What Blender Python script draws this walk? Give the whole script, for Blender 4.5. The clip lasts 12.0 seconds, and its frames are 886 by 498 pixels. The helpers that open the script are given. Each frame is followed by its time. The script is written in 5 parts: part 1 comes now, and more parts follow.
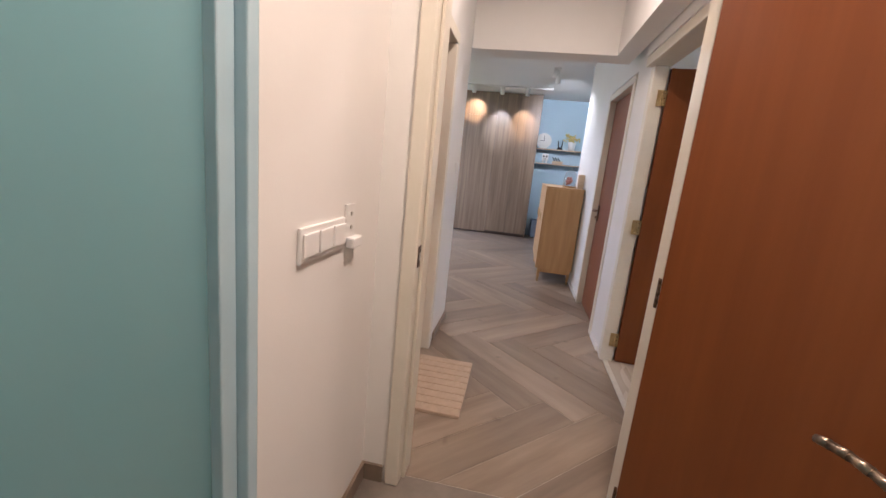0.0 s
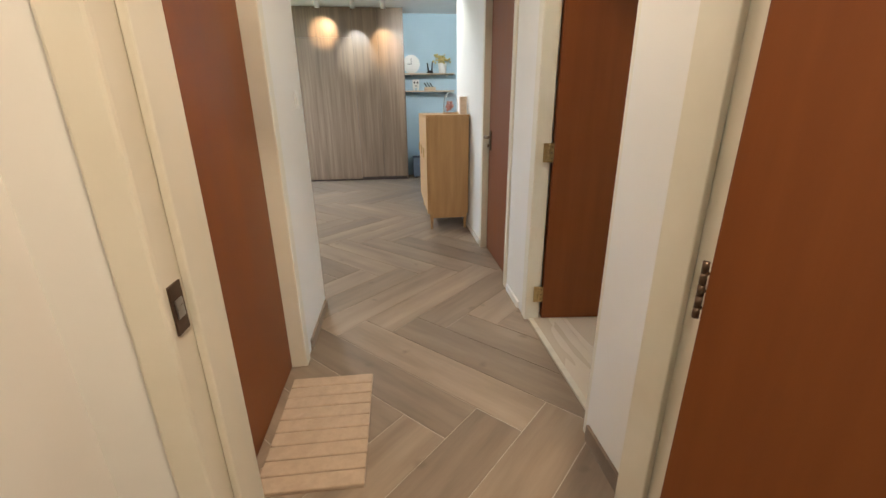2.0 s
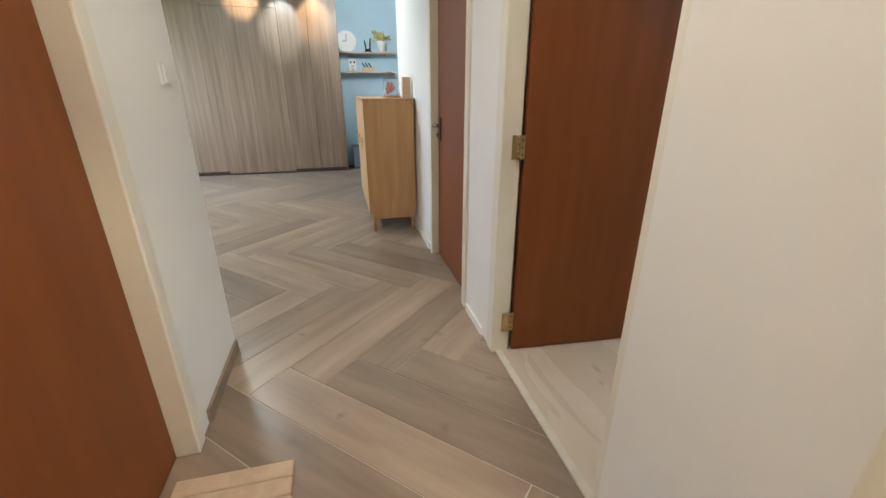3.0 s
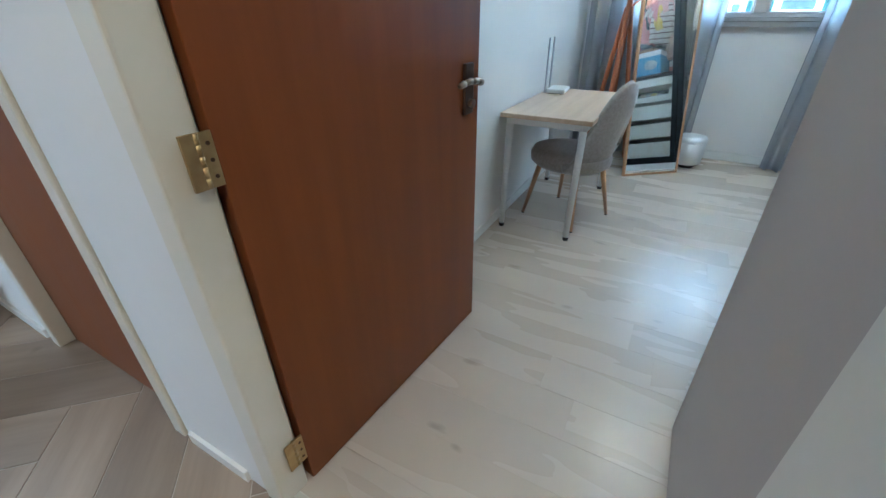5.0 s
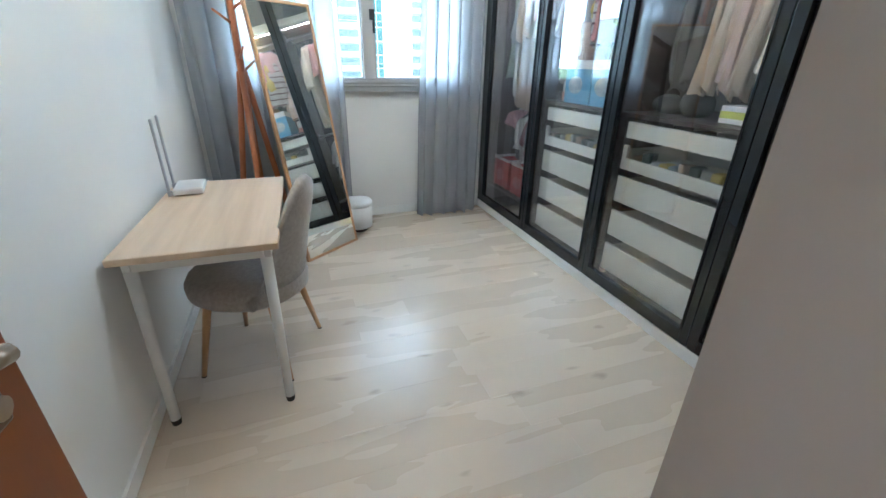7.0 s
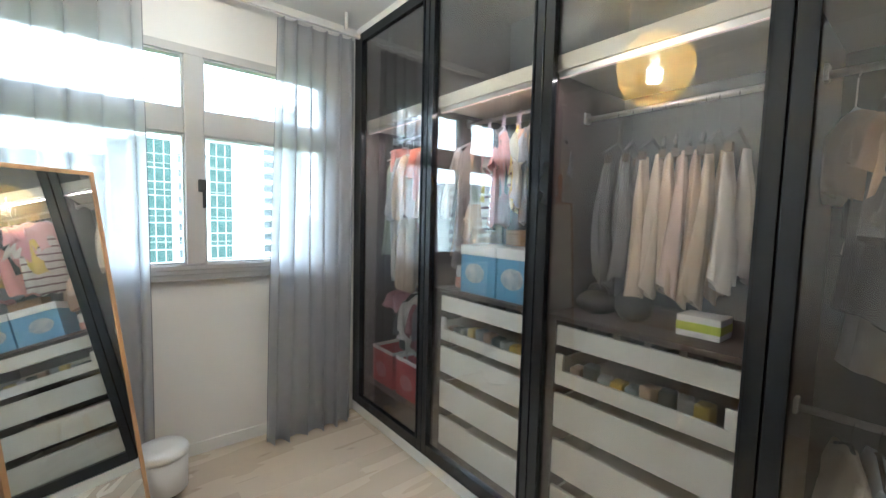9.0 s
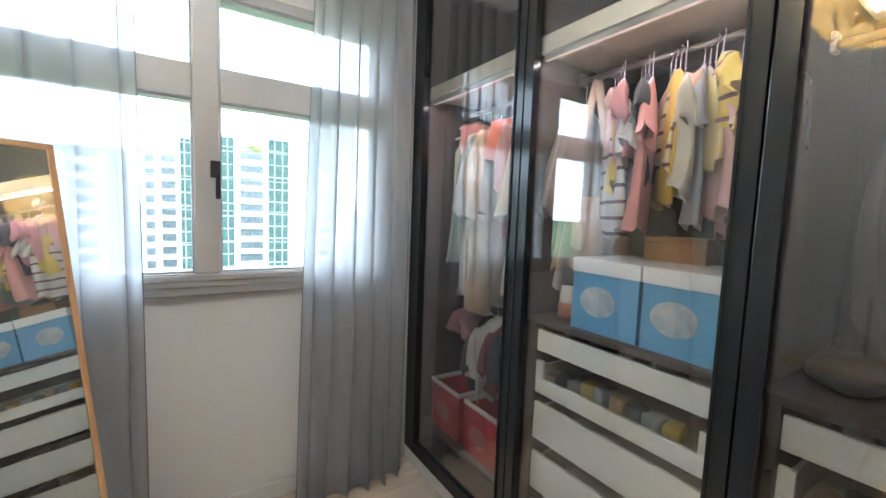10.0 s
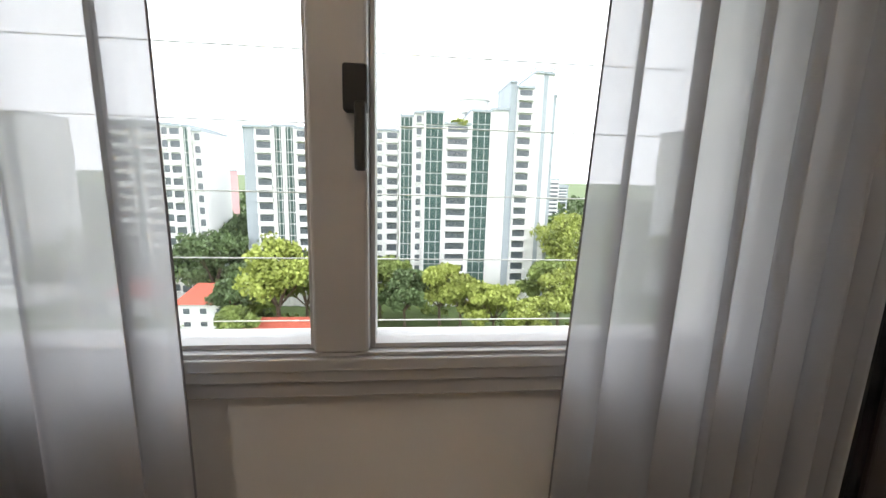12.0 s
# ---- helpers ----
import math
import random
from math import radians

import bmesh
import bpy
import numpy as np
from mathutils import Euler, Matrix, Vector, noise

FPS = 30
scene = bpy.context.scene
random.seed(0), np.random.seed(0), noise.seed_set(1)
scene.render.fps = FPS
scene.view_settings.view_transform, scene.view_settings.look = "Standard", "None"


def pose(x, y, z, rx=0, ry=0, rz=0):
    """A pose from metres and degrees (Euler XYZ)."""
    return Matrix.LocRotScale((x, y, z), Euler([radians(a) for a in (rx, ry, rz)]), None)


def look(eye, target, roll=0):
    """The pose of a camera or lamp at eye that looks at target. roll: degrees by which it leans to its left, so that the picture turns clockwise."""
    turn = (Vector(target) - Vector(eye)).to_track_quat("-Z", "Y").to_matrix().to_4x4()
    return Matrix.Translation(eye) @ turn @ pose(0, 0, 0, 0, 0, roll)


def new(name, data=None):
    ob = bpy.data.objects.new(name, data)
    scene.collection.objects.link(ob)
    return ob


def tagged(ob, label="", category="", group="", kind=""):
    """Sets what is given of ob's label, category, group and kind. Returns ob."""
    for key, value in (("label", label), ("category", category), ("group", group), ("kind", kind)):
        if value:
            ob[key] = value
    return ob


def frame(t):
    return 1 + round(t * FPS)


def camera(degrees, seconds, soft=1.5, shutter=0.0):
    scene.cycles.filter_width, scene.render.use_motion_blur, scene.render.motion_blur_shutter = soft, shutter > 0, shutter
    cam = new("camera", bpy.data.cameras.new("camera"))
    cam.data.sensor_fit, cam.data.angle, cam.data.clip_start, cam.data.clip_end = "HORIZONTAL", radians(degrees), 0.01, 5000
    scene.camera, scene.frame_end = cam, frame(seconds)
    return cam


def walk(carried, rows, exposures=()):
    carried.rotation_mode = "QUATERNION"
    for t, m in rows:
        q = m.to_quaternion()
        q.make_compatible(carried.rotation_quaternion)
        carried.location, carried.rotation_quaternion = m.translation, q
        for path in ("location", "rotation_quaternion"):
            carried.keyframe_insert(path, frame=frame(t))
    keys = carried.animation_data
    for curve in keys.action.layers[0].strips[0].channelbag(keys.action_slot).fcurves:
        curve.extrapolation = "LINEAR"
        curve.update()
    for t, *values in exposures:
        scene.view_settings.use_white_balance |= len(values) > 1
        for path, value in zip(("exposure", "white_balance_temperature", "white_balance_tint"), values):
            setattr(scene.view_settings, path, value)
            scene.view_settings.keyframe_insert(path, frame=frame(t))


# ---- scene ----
cam = camera(94.6, 12.0)
PATH = [
    (0, (0.602, 0.82, 1.315), (0.274, 2.75, 0.905), 5.7),
    (0.5, (0.605, 0.901, 1.272), (0.491, 2.834, 0.771), 4.6),
    (1, (0.659, 1.139, 1.265), (0.666, 3.049, 0.672), 1.7),
    (1.5, (0.662, 1.391, 1.25), (0.755, 3.284, 0.613), 0.1),
    (2, (0.609, 1.66, 1.254), (0.816, 3.536, 0.592), -0.6),
    (2.5, (0.621, 1.914, 1.242), (0.91, 3.766, 0.543), -0.3),
    (2.7, (0.654, 2.033, 1.239), (0.987, 3.874, 0.533), -0.1),
    (4.5, (0.866, 2.921, 1.208), (2.176, 4.099, 0.262), -1.0),
    (5, (1.024, 3.11, 1.235), (2.522, 3.964, 0.222), -0.9),
    (5.5, (1.182, 3.295, 1.244), (2.835, 3.684, 0.187), -0.9),
    (6, (1.385, 3.371, 1.236), (3.078, 3.395, 0.172), -0.4),
    (6.5, (1.627, 3.369, 1.271), (3.34, 3.115, 0.272), 0.2),
    (7, (1.851, 3.389, 1.306), (3.562, 2.772, 0.474), 1.0),
    (7.5, (2.059, 3.411, 1.397), (3.701, 2.432, 0.811), 1.4),
    (7.7, (2.096, 3.399, 1.44), (3.699, 2.303, 0.964), 1.7),
    (9.5, (3.004, 2.998, 1.472), (4.569, 1.758, 1.36), 1.1),
    (10, (3.346, 2.853, 1.472), (5.023, 1.778, 1.296), 2.1),
    (10.5, (3.659, 2.748, 1.456), (5.449, 1.888, 1.217), 2.1),
    (11, (4.047, 2.734, 1.468), (5.91, 2.073, 1.169), 0.8),
    (11.5, (4.351, 2.692, 1.475), (6.275, 2.264, 1.141), 1.5),
    (12, (4.663, 2.657, 1.492), (6.621, 2.453, 1.137), 1.6),
]
EXPOSURES = [(0.0, 0.55, 5050, 15), (1.0, 0.55, 5450, 5), (2.7, 0.8, 5300, 1), (4.3, 0.5, 4350, -4), (5.0, 0.55, 4350, -4), (5.5, 0.75, 4480, -2), (6.5, 0.8, 4700, 0), (7.5, 0.55, 5200, 2), (9.5, 0.4, 5650, 6), (10.5, 0.2, 5850, 9), (11.0, 0.0, 6200, 12), (11.5, -0.35, 6550, 15), (12.0, -0.95, 6900, 16)]
walk(cam, [(t, look(eye, target, roll)) for t, eye, target, roll in PATH], EXPOSURES)

# ---- light ----
SUN_UP, SUN_ROUND = 58.0, 205.0
world = bpy.data.worlds.new("world")
scene.world = world
world.use_nodes = True
wt = world.node_tree
sky = wt.nodes.new("ShaderNodeTexSky")
sky.sky_type, sky.sun_disc = "NISHITA", False
sky.sun_elevation, sky.sun_rotation = radians(SUN_UP), radians(SUN_ROUND)
sky.air_density, sky.dust_density, sky.ozone_density = 1.0, 6.0, 1.0
pale = wt.nodes.new("ShaderNodeHueSaturation")
pale.inputs["Saturation"].default_value = 0.25
cloud = wt.nodes.new("ShaderNodeMix")
cloud.data_type = "RGBA"
cloud.inputs[0].default_value = 0.8
cloud.inputs[7].default_value = (62.0, 67.0, 74.0, 1.0)
wt.links.new(sky.outputs[0], pale.inputs["Color"])
wt.links.new(pale.outputs[0], cloud.inputs[6])
wt.links.new(cloud.outputs[2], wt.nodes["Background"].inputs["Color"])
wt.nodes["Background"].inputs["Strength"].default_value = 0.15

sun = new("sun", bpy.data.lights.new("sun", "SUN"))
sun.data.energy, sun.data.angle, sun.data.color = 1.5, radians(20), (1.0, 0.96, 0.9)
sun.matrix_world = look((0, 0, 60), (0 - math.sin(radians(SUN_ROUND)) * 10, 0 - math.cos(radians(SUN_ROUND)) * 10, 60 - 10 * math.tan(radians(SUN_UP))))


def lamp(name, eye, target, watts, colour, size, shape="DISK", spread=180):
    ob = new(name, bpy.data.lights.new(name, "AREA"))
    ob.data.shape, ob.data.size, ob.data.energy, ob.data.color = shape, size, watts, colour
    ob.data.spread = radians(spread)
    ob.matrix_world = look(eye, target)
    return ob


def spot(name, eye, target, watts, colour, cone, blend=0.6, radius=0.03):
    ob = new(name, bpy.data.lights.new(name, "SPOT"))
    ob.data.energy, ob.data.color, ob.data.spot_size, ob.data.spot_blend, ob.data.shadow_soft_size = watts, colour, radians(cone), blend, radius
    ob.matrix_world = look(eye, target)
    return ob


WARM, NEUTRAL = (1.0, 0.62, 0.30), (1.0, 0.88, 0.74)
lamp("hall_lamp_light", (0.95, 1.45, 2.69), (0.95, 1.45, 0), 27, (1.0, 0.70, 0.44), 0.20)
lamp("corridor_lamp_light", (0.66, 3.00, 2.69), (0.66, 3.00, 0), 12, (1.0, 0.71, 0.46), 0.18)
spot("track_spot_light", (-0.42, 8.50, 2.60), (-0.45, 9.13, 2.40), 75, WARM, 42)
spot("track_spot_light", (0.08, 8.50, 2.60), (0.05, 9.13, 2.12), 70, (1.0, 0.95, 0.88), 46)
spot("track_spot_light", (0.52, 8.50, 2.60), (0.50, 9.13, 2.20), 70, WARM, 42)
spot("ceiling_spot_light", (0.85, 7.0, 2.56), (1.36, 6.6, 1.7), 34, NEUTRAL, 80)
spot("ceiling_spot_light", (0.95, 7.05, 2.56), (1.5, 9.6, 1.9), 190, (1.0, 0.88, 0.74), 64)
# Added unseen source behind the frosted glass, in place of bathroom daylight.
lamp("bathroom_daylight_fill", (-0.7, 1.45, 2.70), (-0.7, 1.45, 0), 17, (1.0, 1.0, 0.90), 0.4)
bulb_light = new("pendant_lamp_light", bpy.data.lights.new("pendant_lamp_light", "POINT"))
bulb_light.data.energy, bulb_light.data.color, bulb_light.data.shadow_soft_size = 112, (1.0, 0.95, 0.87), 0.05
bulb_light.location = (3.85, 2.90, 2.365)
# Added fill that brightens the living room; no fixture belongs to it.
lamp("living_fill_light", (-0.9, 6.8, 2.72), (-0.9, 6.8, 0), 36, (1.0, 0.86, 0.72), 0.5)
# Added fill under the top shelves of three bays, to brighten their insides.
for a, b in ((5.36, 4.54), (4.54, 3.755), (3.755, 2.955)):
    led = lamp("wardrobe_fill_light", ((a + b) / 2, 1.672, 2.058), ((a + b) / 2, 1.60, 1.0), 1.7, (1.0, 0.82, 0.76), a - b - 0.14, "RECTANGLE")
    led.data.size_y = 0.012

# ---- materials ----


def node(nt, kind, **values):
    n = nt.nodes.new(kind)
    for key, value in values.items():
        n.inputs[key.replace("_", " ")].default_value = value
    return n


def surface(name, colour, second=None, rough=0.6, scale=6.0, stretch=(1, 1, 1), bump=0.1, fine=60.0, metal=0.0, vary=0.0, sheen=0.0, coords="Object", fac=(0.35, 0.65), turn=0.0, detail=6.0):
    """A node material: two colours mixed by broad noise, fine relief, uneven gloss, and a shift of tone per piece."""
    m = bpy.data.materials.new(name)
    m.use_nodes = True
    nt = m.node_tree
    b = nt.nodes["Principled BSDF"]
    second = second or tuple(c * 0.86 for c in colour)
    tc = nt.nodes.new("ShaderNodeTexCoord")
    mp = nt.nodes.new("ShaderNodeMapping")
    mp.inputs["Scale"].default_value = stretch
    spin = nt.nodes.new("ShaderNodeMapping")
    spin.inputs["Rotation"].default_value = (0, 0, turn)
    place = nt.nodes.new("ShaderNodeNewGeometry").outputs["Position"] if coords == "World" else tc.outputs[coords]
    nt.links.new(place, spin.inputs["Vector"])
    nt.links.new(spin.outputs[0], mp.inputs["Vector"])
    info = nt.nodes.new("ShaderNodeObjectInfo")
    shift = nt.nodes.new("ShaderNodeVectorMath")
    shift.operation = "MULTIPLY_ADD"
    shift.inputs[1].default_value = (1, 1, 1)
    if vary:
        many = nt.nodes.new("ShaderNodeMath")
        many.operation = "MULTIPLY"
        many.inputs[1].default_value = 37.0
        nt.links.new(info.outputs["Random"], many.inputs[0])
        nt.links.new(many.outputs[0], shift.inputs[2])
    else:
        shift.inputs[2].default_value = (0, 0, 0)
    nt.links.new(mp.outputs[0], shift.inputs[0])
    broad = node(nt, "ShaderNodeTexNoise", Scale=scale, Detail=detail, Roughness=0.6)
    small = node(nt, "ShaderNodeTexNoise", Scale=fine, Detail=3.0)
    nt.links.new(shift.outputs[0], broad.inputs["Vector"])
    nt.links.new(shift.outputs[0], small.inputs["Vector"])
    ramp = nt.nodes.new("ShaderNodeValToRGB")
    ramp.color_ramp.elements[0].position, ramp.color_ramp.elements[1].position = fac
    ramp.color_ramp.elements[0].color, ramp.color_ramp.elements[1].color = (*second, 1), (*colour, 1)
    nt.links.new(broad.outputs["Fac"], ramp.inputs[0])
    out = ramp.outputs[0]
    if vary:
        hue = nt.nodes.new("ShaderNodeHueSaturation")
        tone = nt.nodes.new("ShaderNodeMapRange")
        tone.inputs["To Min"].default_value, tone.inputs["To Max"].default_value = 1 - vary, 1 + vary
        nt.links.new(info.outputs["Random"], tone.inputs["Value"])
        nt.links.new(tone.outputs[0], hue.inputs["Value"])
        nt.links.new(out, hue.inputs["Color"])
        out = hue.outputs[0]
    nt.links.new(out, b.inputs["Base Color"])
    gloss = nt.nodes.new("ShaderNodeMapRange")
    gloss.inputs["To Min"].default_value, gloss.inputs["To Max"].default_value = max(0.02, rough - 0.08), min(1, rough + 0.08)
    nt.links.new(broad.outputs["Fac"], gloss.inputs["Value"])
    nt.links.new(gloss.outputs[0], b.inputs["Roughness"])
    b.inputs["Metallic"].default_value = metal
    if sheen:
        b.inputs["Sheen Weight"].default_value = sheen
    if bump:
        relief = node(nt, "ShaderNodeBump", Strength=bump, Distance=0.002)
        nt.links.new(small.outputs["Fac"], relief.inputs["Height"])
        nt.links.new(relief.outputs[0], b.inputs["Normal"])
    return m


def cloth(name, colour, see=0.0, pass_on=0.25):
    """Thin woven cloth that lets part of the light through; see: how much is open weave."""
    m = bpy.data.materials.new(name)
    m.use_nodes = True
    nt = m.node_tree
    nt.nodes.remove(nt.nodes["Principled BSDF"])
    out = nt.nodes["Material Output"]
    tc = nt.nodes.new("ShaderNodeTexCoord")
    n1 = node(nt, "ShaderNodeTexNoise", Scale=9.0, Detail=5.0)
    nt.links.new(tc.outputs["Object"], n1.inputs["Vector"])
    ramp = nt.nodes.new("ShaderNodeValToRGB")
    ramp.color_ramp.elements[0].color = (*[c * 0.85 for c in colour], 1)
    ramp.color_ramp.elements[1].color = (*colour, 1)
    nt.links.new(n1.outputs["Fac"], ramp.inputs[0])
    d, tr = nt.nodes.new("ShaderNodeBsdfDiffuse"), nt.nodes.new("ShaderNodeBsdfTranslucent")
    nt.links.new(ramp.outputs[0], d.inputs[0])
    nt.links.new(ramp.outputs[0], tr.inputs[0])
    mix = nt.nodes.new("ShaderNodeMixShader")
    mix.inputs[0].default_value = 0.5 if see else pass_on
    nt.links.new(d.outputs[0], mix.inputs[1])
    nt.links.new(tr.outputs[0], mix.inputs[2])
    last = mix
    if see:
        t = nt.nodes.new("ShaderNodeBsdfTransparent")
        last = nt.nodes.new("ShaderNodeMixShader")
        last.inputs[0].default_value = see
        nt.links.new(mix.outputs[0], last.inputs[1])
        nt.links.new(t.outputs[0], last.inputs[2])
    nt.links.new(last.outputs[0], out.inputs["Surface"])
    return m


def pane_glass(name, tint, gloss=1.0, rough=0.0, ior=1.5, body=None, solid=0.0):
    """A thin pane: clear with a tint, mirror-like by Fresnel; body and solid add a frosted share."""
    m = bpy.data.materials.new(name)
    m.use_nodes = True
    nt = m.node_tree
    nt.nodes.remove(nt.nodes["Principled BSDF"])
    t = nt.nodes.new("ShaderNodeBsdfTransparent")
    t.inputs[0].default_value = (*tint, 1)
    g = nt.nodes.new("ShaderNodeBsdfGlossy")
    g.inputs["Roughness"].default_value = rough
    f = node(nt, "ShaderNodeLayerWeight", Blend=0.5)
    power = nt.nodes.new("ShaderNodeMath")
    power.operation = "POWER"
    power.inputs[1].default_value = 4.0
    nt.links.new(f.outputs["Facing"], power.inputs[0])
    add = nt.nodes.new("ShaderNodeMath")
    add.operation = "ADD"
    add.inputs[1].default_value = ((ior - 1) / (ior + 1)) ** 2
    nt.links.new(power.outputs[0], add.inputs[0])
    through_it = t
    if solid:
        d, tr = nt.nodes.new("ShaderNodeBsdfDiffuse"), nt.nodes.new("ShaderNodeBsdfTranslucent")
        d.inputs[0].default_value = tr.inputs[0].default_value = (*body, 1)
        half, through_it = nt.nodes.new("ShaderNodeMixShader"), nt.nodes.new("ShaderNodeMixShader")
        half.inputs[0].default_value, through_it.inputs[0].default_value = 0.65, solid
        nt.links.new(d.outputs[0], half.inputs[1])
        nt.links.new(tr.outputs[0], half.inputs[2])
        nt.links.new(t.outputs[0], through_it.inputs[1])
        nt.links.new(half.outputs[0], through_it.inputs[2])
    mix = nt.nodes.new("ShaderNodeMixShader")
    k = nt.nodes.new("ShaderNodeMath")
    k.operation, k.use_clamp = "MULTIPLY", True
    k.inputs[1].default_value = gloss
    nt.links.new(add.outputs[0], k.inputs[0])
    nt.links.new(k.outputs[0], mix.inputs[0])
    nt.links.new(through_it.outputs[0], mix.inputs[1])
    nt.links.new(g.outputs[0], mix.inputs[2])
    nt.links.new(mix.outputs[0], nt.nodes["Material Output"].inputs["Surface"])
    return m


def glow(name, colour, strength):
    m = bpy.data.materials.new(name)
    m.use_nodes = True
    b = m.node_tree.nodes["Principled BSDF"]
    b.inputs["Base Color"].default_value = (*colour, 1)
    b.inputs["Emission Color"].default_value = (*colour, 1)
    b.inputs["Emission Strength"].default_value = strength
    return m


M_WALL = surface("wall_paint", (0.80, 0.785, 0.755), (0.77, 0.755, 0.725), 0.75, 1.5, bump=0.12, fine=140)
# Beige wall colour, darkened to hold the shade on the block wall.
M_DIMBEIGE = surface("dimmed_beige_wall", (0.50, 0.44, 0.375), (0.475, 0.42, 0.355), 0.75, 1.5, bump=0.12, fine=140)
M_BLUEWALL = surface("blue_wall_paint", (0.50, 0.64, 0.74), (0.47, 0.61, 0.71), 0.75, 1.5, bump=0.12, fine=140)
M_CEIL = surface("ceiling_paint", (0.82, 0.81, 0.79), (0.79, 0.78, 0.76), 0.8, 1.2, bump=0.08, fine=120)
M_TRIM = surface("cream_gloss_paint", (0.74, 0.70, 0.60), (0.70, 0.66, 0.55), 0.42, 5, bump=0.05)
M_WHITE = surface("white_enamel", (0.78, 0.77, 0.74), (0.74, 0.73, 0.70), 0.4, 8, bump=0.04)
M_DOOR = surface("red_brown_door_veneer", (0.198, 0.060, 0.012), (0.165, 0.047, 0.009), 0.42, 2.2, (6, 6, 0.35), 0.05, 90)
M_DOOR.node_tree.nodes["Principled BSDF"].inputs["Specular IOR Level"].default_value = 0.3
M_TILES = [surface("wood_look_tile", (0.37, 0.29, 0.215), (0.18, 0.135, 0.10), 0.34, 1.3, (0.7, 6, 1), 0.10, 60, vary=0.20, fac=(0.25, 0.72), turn=radians(a)) for a in (-45, 45)]
M_GROUT = surface("pale_grout", (0.50, 0.44, 0.37), None, 0.9, 30)
M_VINYL = surface("pale_oak_vinyl", (0.555, 0.475, 0.376), (0.55, 0.47, 0.372), 0.27, 1.0, (3.0, 0.5, 1), 0.05, 50, vary=0.012, fac=(0.1, 0.9), detail=3.0)


def add_knots(m, scale, colour, stretch):
    """Sparse dark knots and short cracks over a wood-look colour."""
    nt = m.node_tree
    b = nt.nodes["Principled BSDF"]
    old = b.inputs["Base Color"].links[0].from_socket
    mp = nt.nodes.new("ShaderNodeMapping")
    mp.inputs["Scale"].default_value = stretch
    nt.links.new(nt.nodes.new("ShaderNodeNewGeometry").outputs["Position"], mp.inputs["Vector"])
    bend = node(nt, "ShaderNodeTexNoise", Scale=scale * 2.5, Detail=4.0)
    nt.links.new(mp.outputs[0], bend.inputs["Vector"])
    push = nt.nodes.new("ShaderNodeVectorMath")
    push.operation = "MULTIPLY_ADD"
    push.inputs[1].default_value = (0.35 / scale,) * 3
    nt.links.new(bend.outputs["Color"], push.inputs[0])
    nt.links.new(mp.outputs[0], push.inputs[2])
    cells = node(nt, "ShaderNodeTexVoronoi", Scale=scale)
    cells.voronoi_dimensions = "2D"
    nt.links.new(push.outputs[0], cells.inputs["Vector"])
    ramp = nt.nodes.new("ShaderNodeValToRGB")
    ramp.color_ramp.elements[0].position, ramp.color_ramp.elements[1].position = 0.015, 0.075
    ramp.color_ramp.elements[0].color, ramp.color_ramp.elements[1].color = (1, 1, 1, 1), (0, 0, 0, 1)
    nt.links.new(cells.outputs["Distance"], ramp.inputs[0])
    cloudy = node(nt, "ShaderNodeTexNoise", Scale=scale * 0.8, Detail=2.5)
    nt.links.new(mp.outputs[0], cloudy.inputs["Vector"])
    soft = nt.nodes.new("ShaderNodeMapRange")
    soft.inputs["From Min"].default_value, soft.inputs["From Max"].default_value = 0.38, 0.85
    soft.inputs["To Max"].default_value = 0.22
    nt.links.new(cloudy.outputs["Fac"], soft.inputs["Value"])
    most = nt.nodes.new("ShaderNodeMath")
    most.operation = "MAXIMUM"
    weak = nt.nodes.new("ShaderNodeMath")
    weak.operation = "MULTIPLY"
    weak.inputs[1].default_value = 0.42
    nt.links.new(ramp.outputs[0], weak.inputs[0])
    nt.links.new(weak.outputs[0], most.inputs[0])
    nt.links.new(soft.outputs[0], most.inputs[1])
    mix = nt.nodes.new("ShaderNodeMix")
    mix.data_type = "RGBA"
    mix.inputs[7].default_value = (*colour, 1)
    nt.links.new(most.outputs[0], mix.inputs[0])
    nt.links.new(old, mix.inputs[6])
    nt.links.new(mix.outputs[2], b.inputs["Base Color"])


add_knots(M_VINYL, 1.5, (0.23, 0.18, 0.135), (2.6, 1.0, 1.0))
for m_ in M_TILES:
    add_knots(m_, 2.2, (0.11, 0.08, 0.06), (1.0, 1.0, 1.0))
M_SEAM = surface("vinyl_seam", (0.53, 0.45, 0.36), None, 0.8, 30)
M_SKIRT = surface("grey_tile_skirting", (0.24, 0.205, 0.17), (0.18, 0.15, 0.125), 0.45, 8, (1, 1, 4))
M_BRASS = surface("aged_brass", (0.55, 0.42, 0.20), (0.42, 0.30, 0.13), 0.34, 20, metal=0.9)
M_BRONZE = surface("dark_bronze", (0.12, 0.075, 0.05), (0.08, 0.05, 0.03), 0.35, 20, metal=0.7)
M_STEEL = surface("brushed_steel", (0.62, 0.60, 0.57), (0.52, 0.50, 0.47), 0.3, 30, (1, 1, 8), metal=0.95)
M_OAK = surface("oak_veneer", (0.56, 0.35, 0.155), (0.47, 0.28, 0.115), 0.42, 2.2, (9, 9, 0.7), 0.06)
M_WALNUT = surface("grey_brown_wood_laminate", (0.34, 0.245, 0.165), (0.17, 0.115, 0.075), 0.38, 2.0, (12, 12, 0.45), 0.06, fac=(0.25, 0.75))
M_DESK = surface("pale_ash_laminate", (0.70, 0.55, 0.40), (0.60, 0.45, 0.31), 0.4, 1.6, (0.8, 11, 4), 0.04)
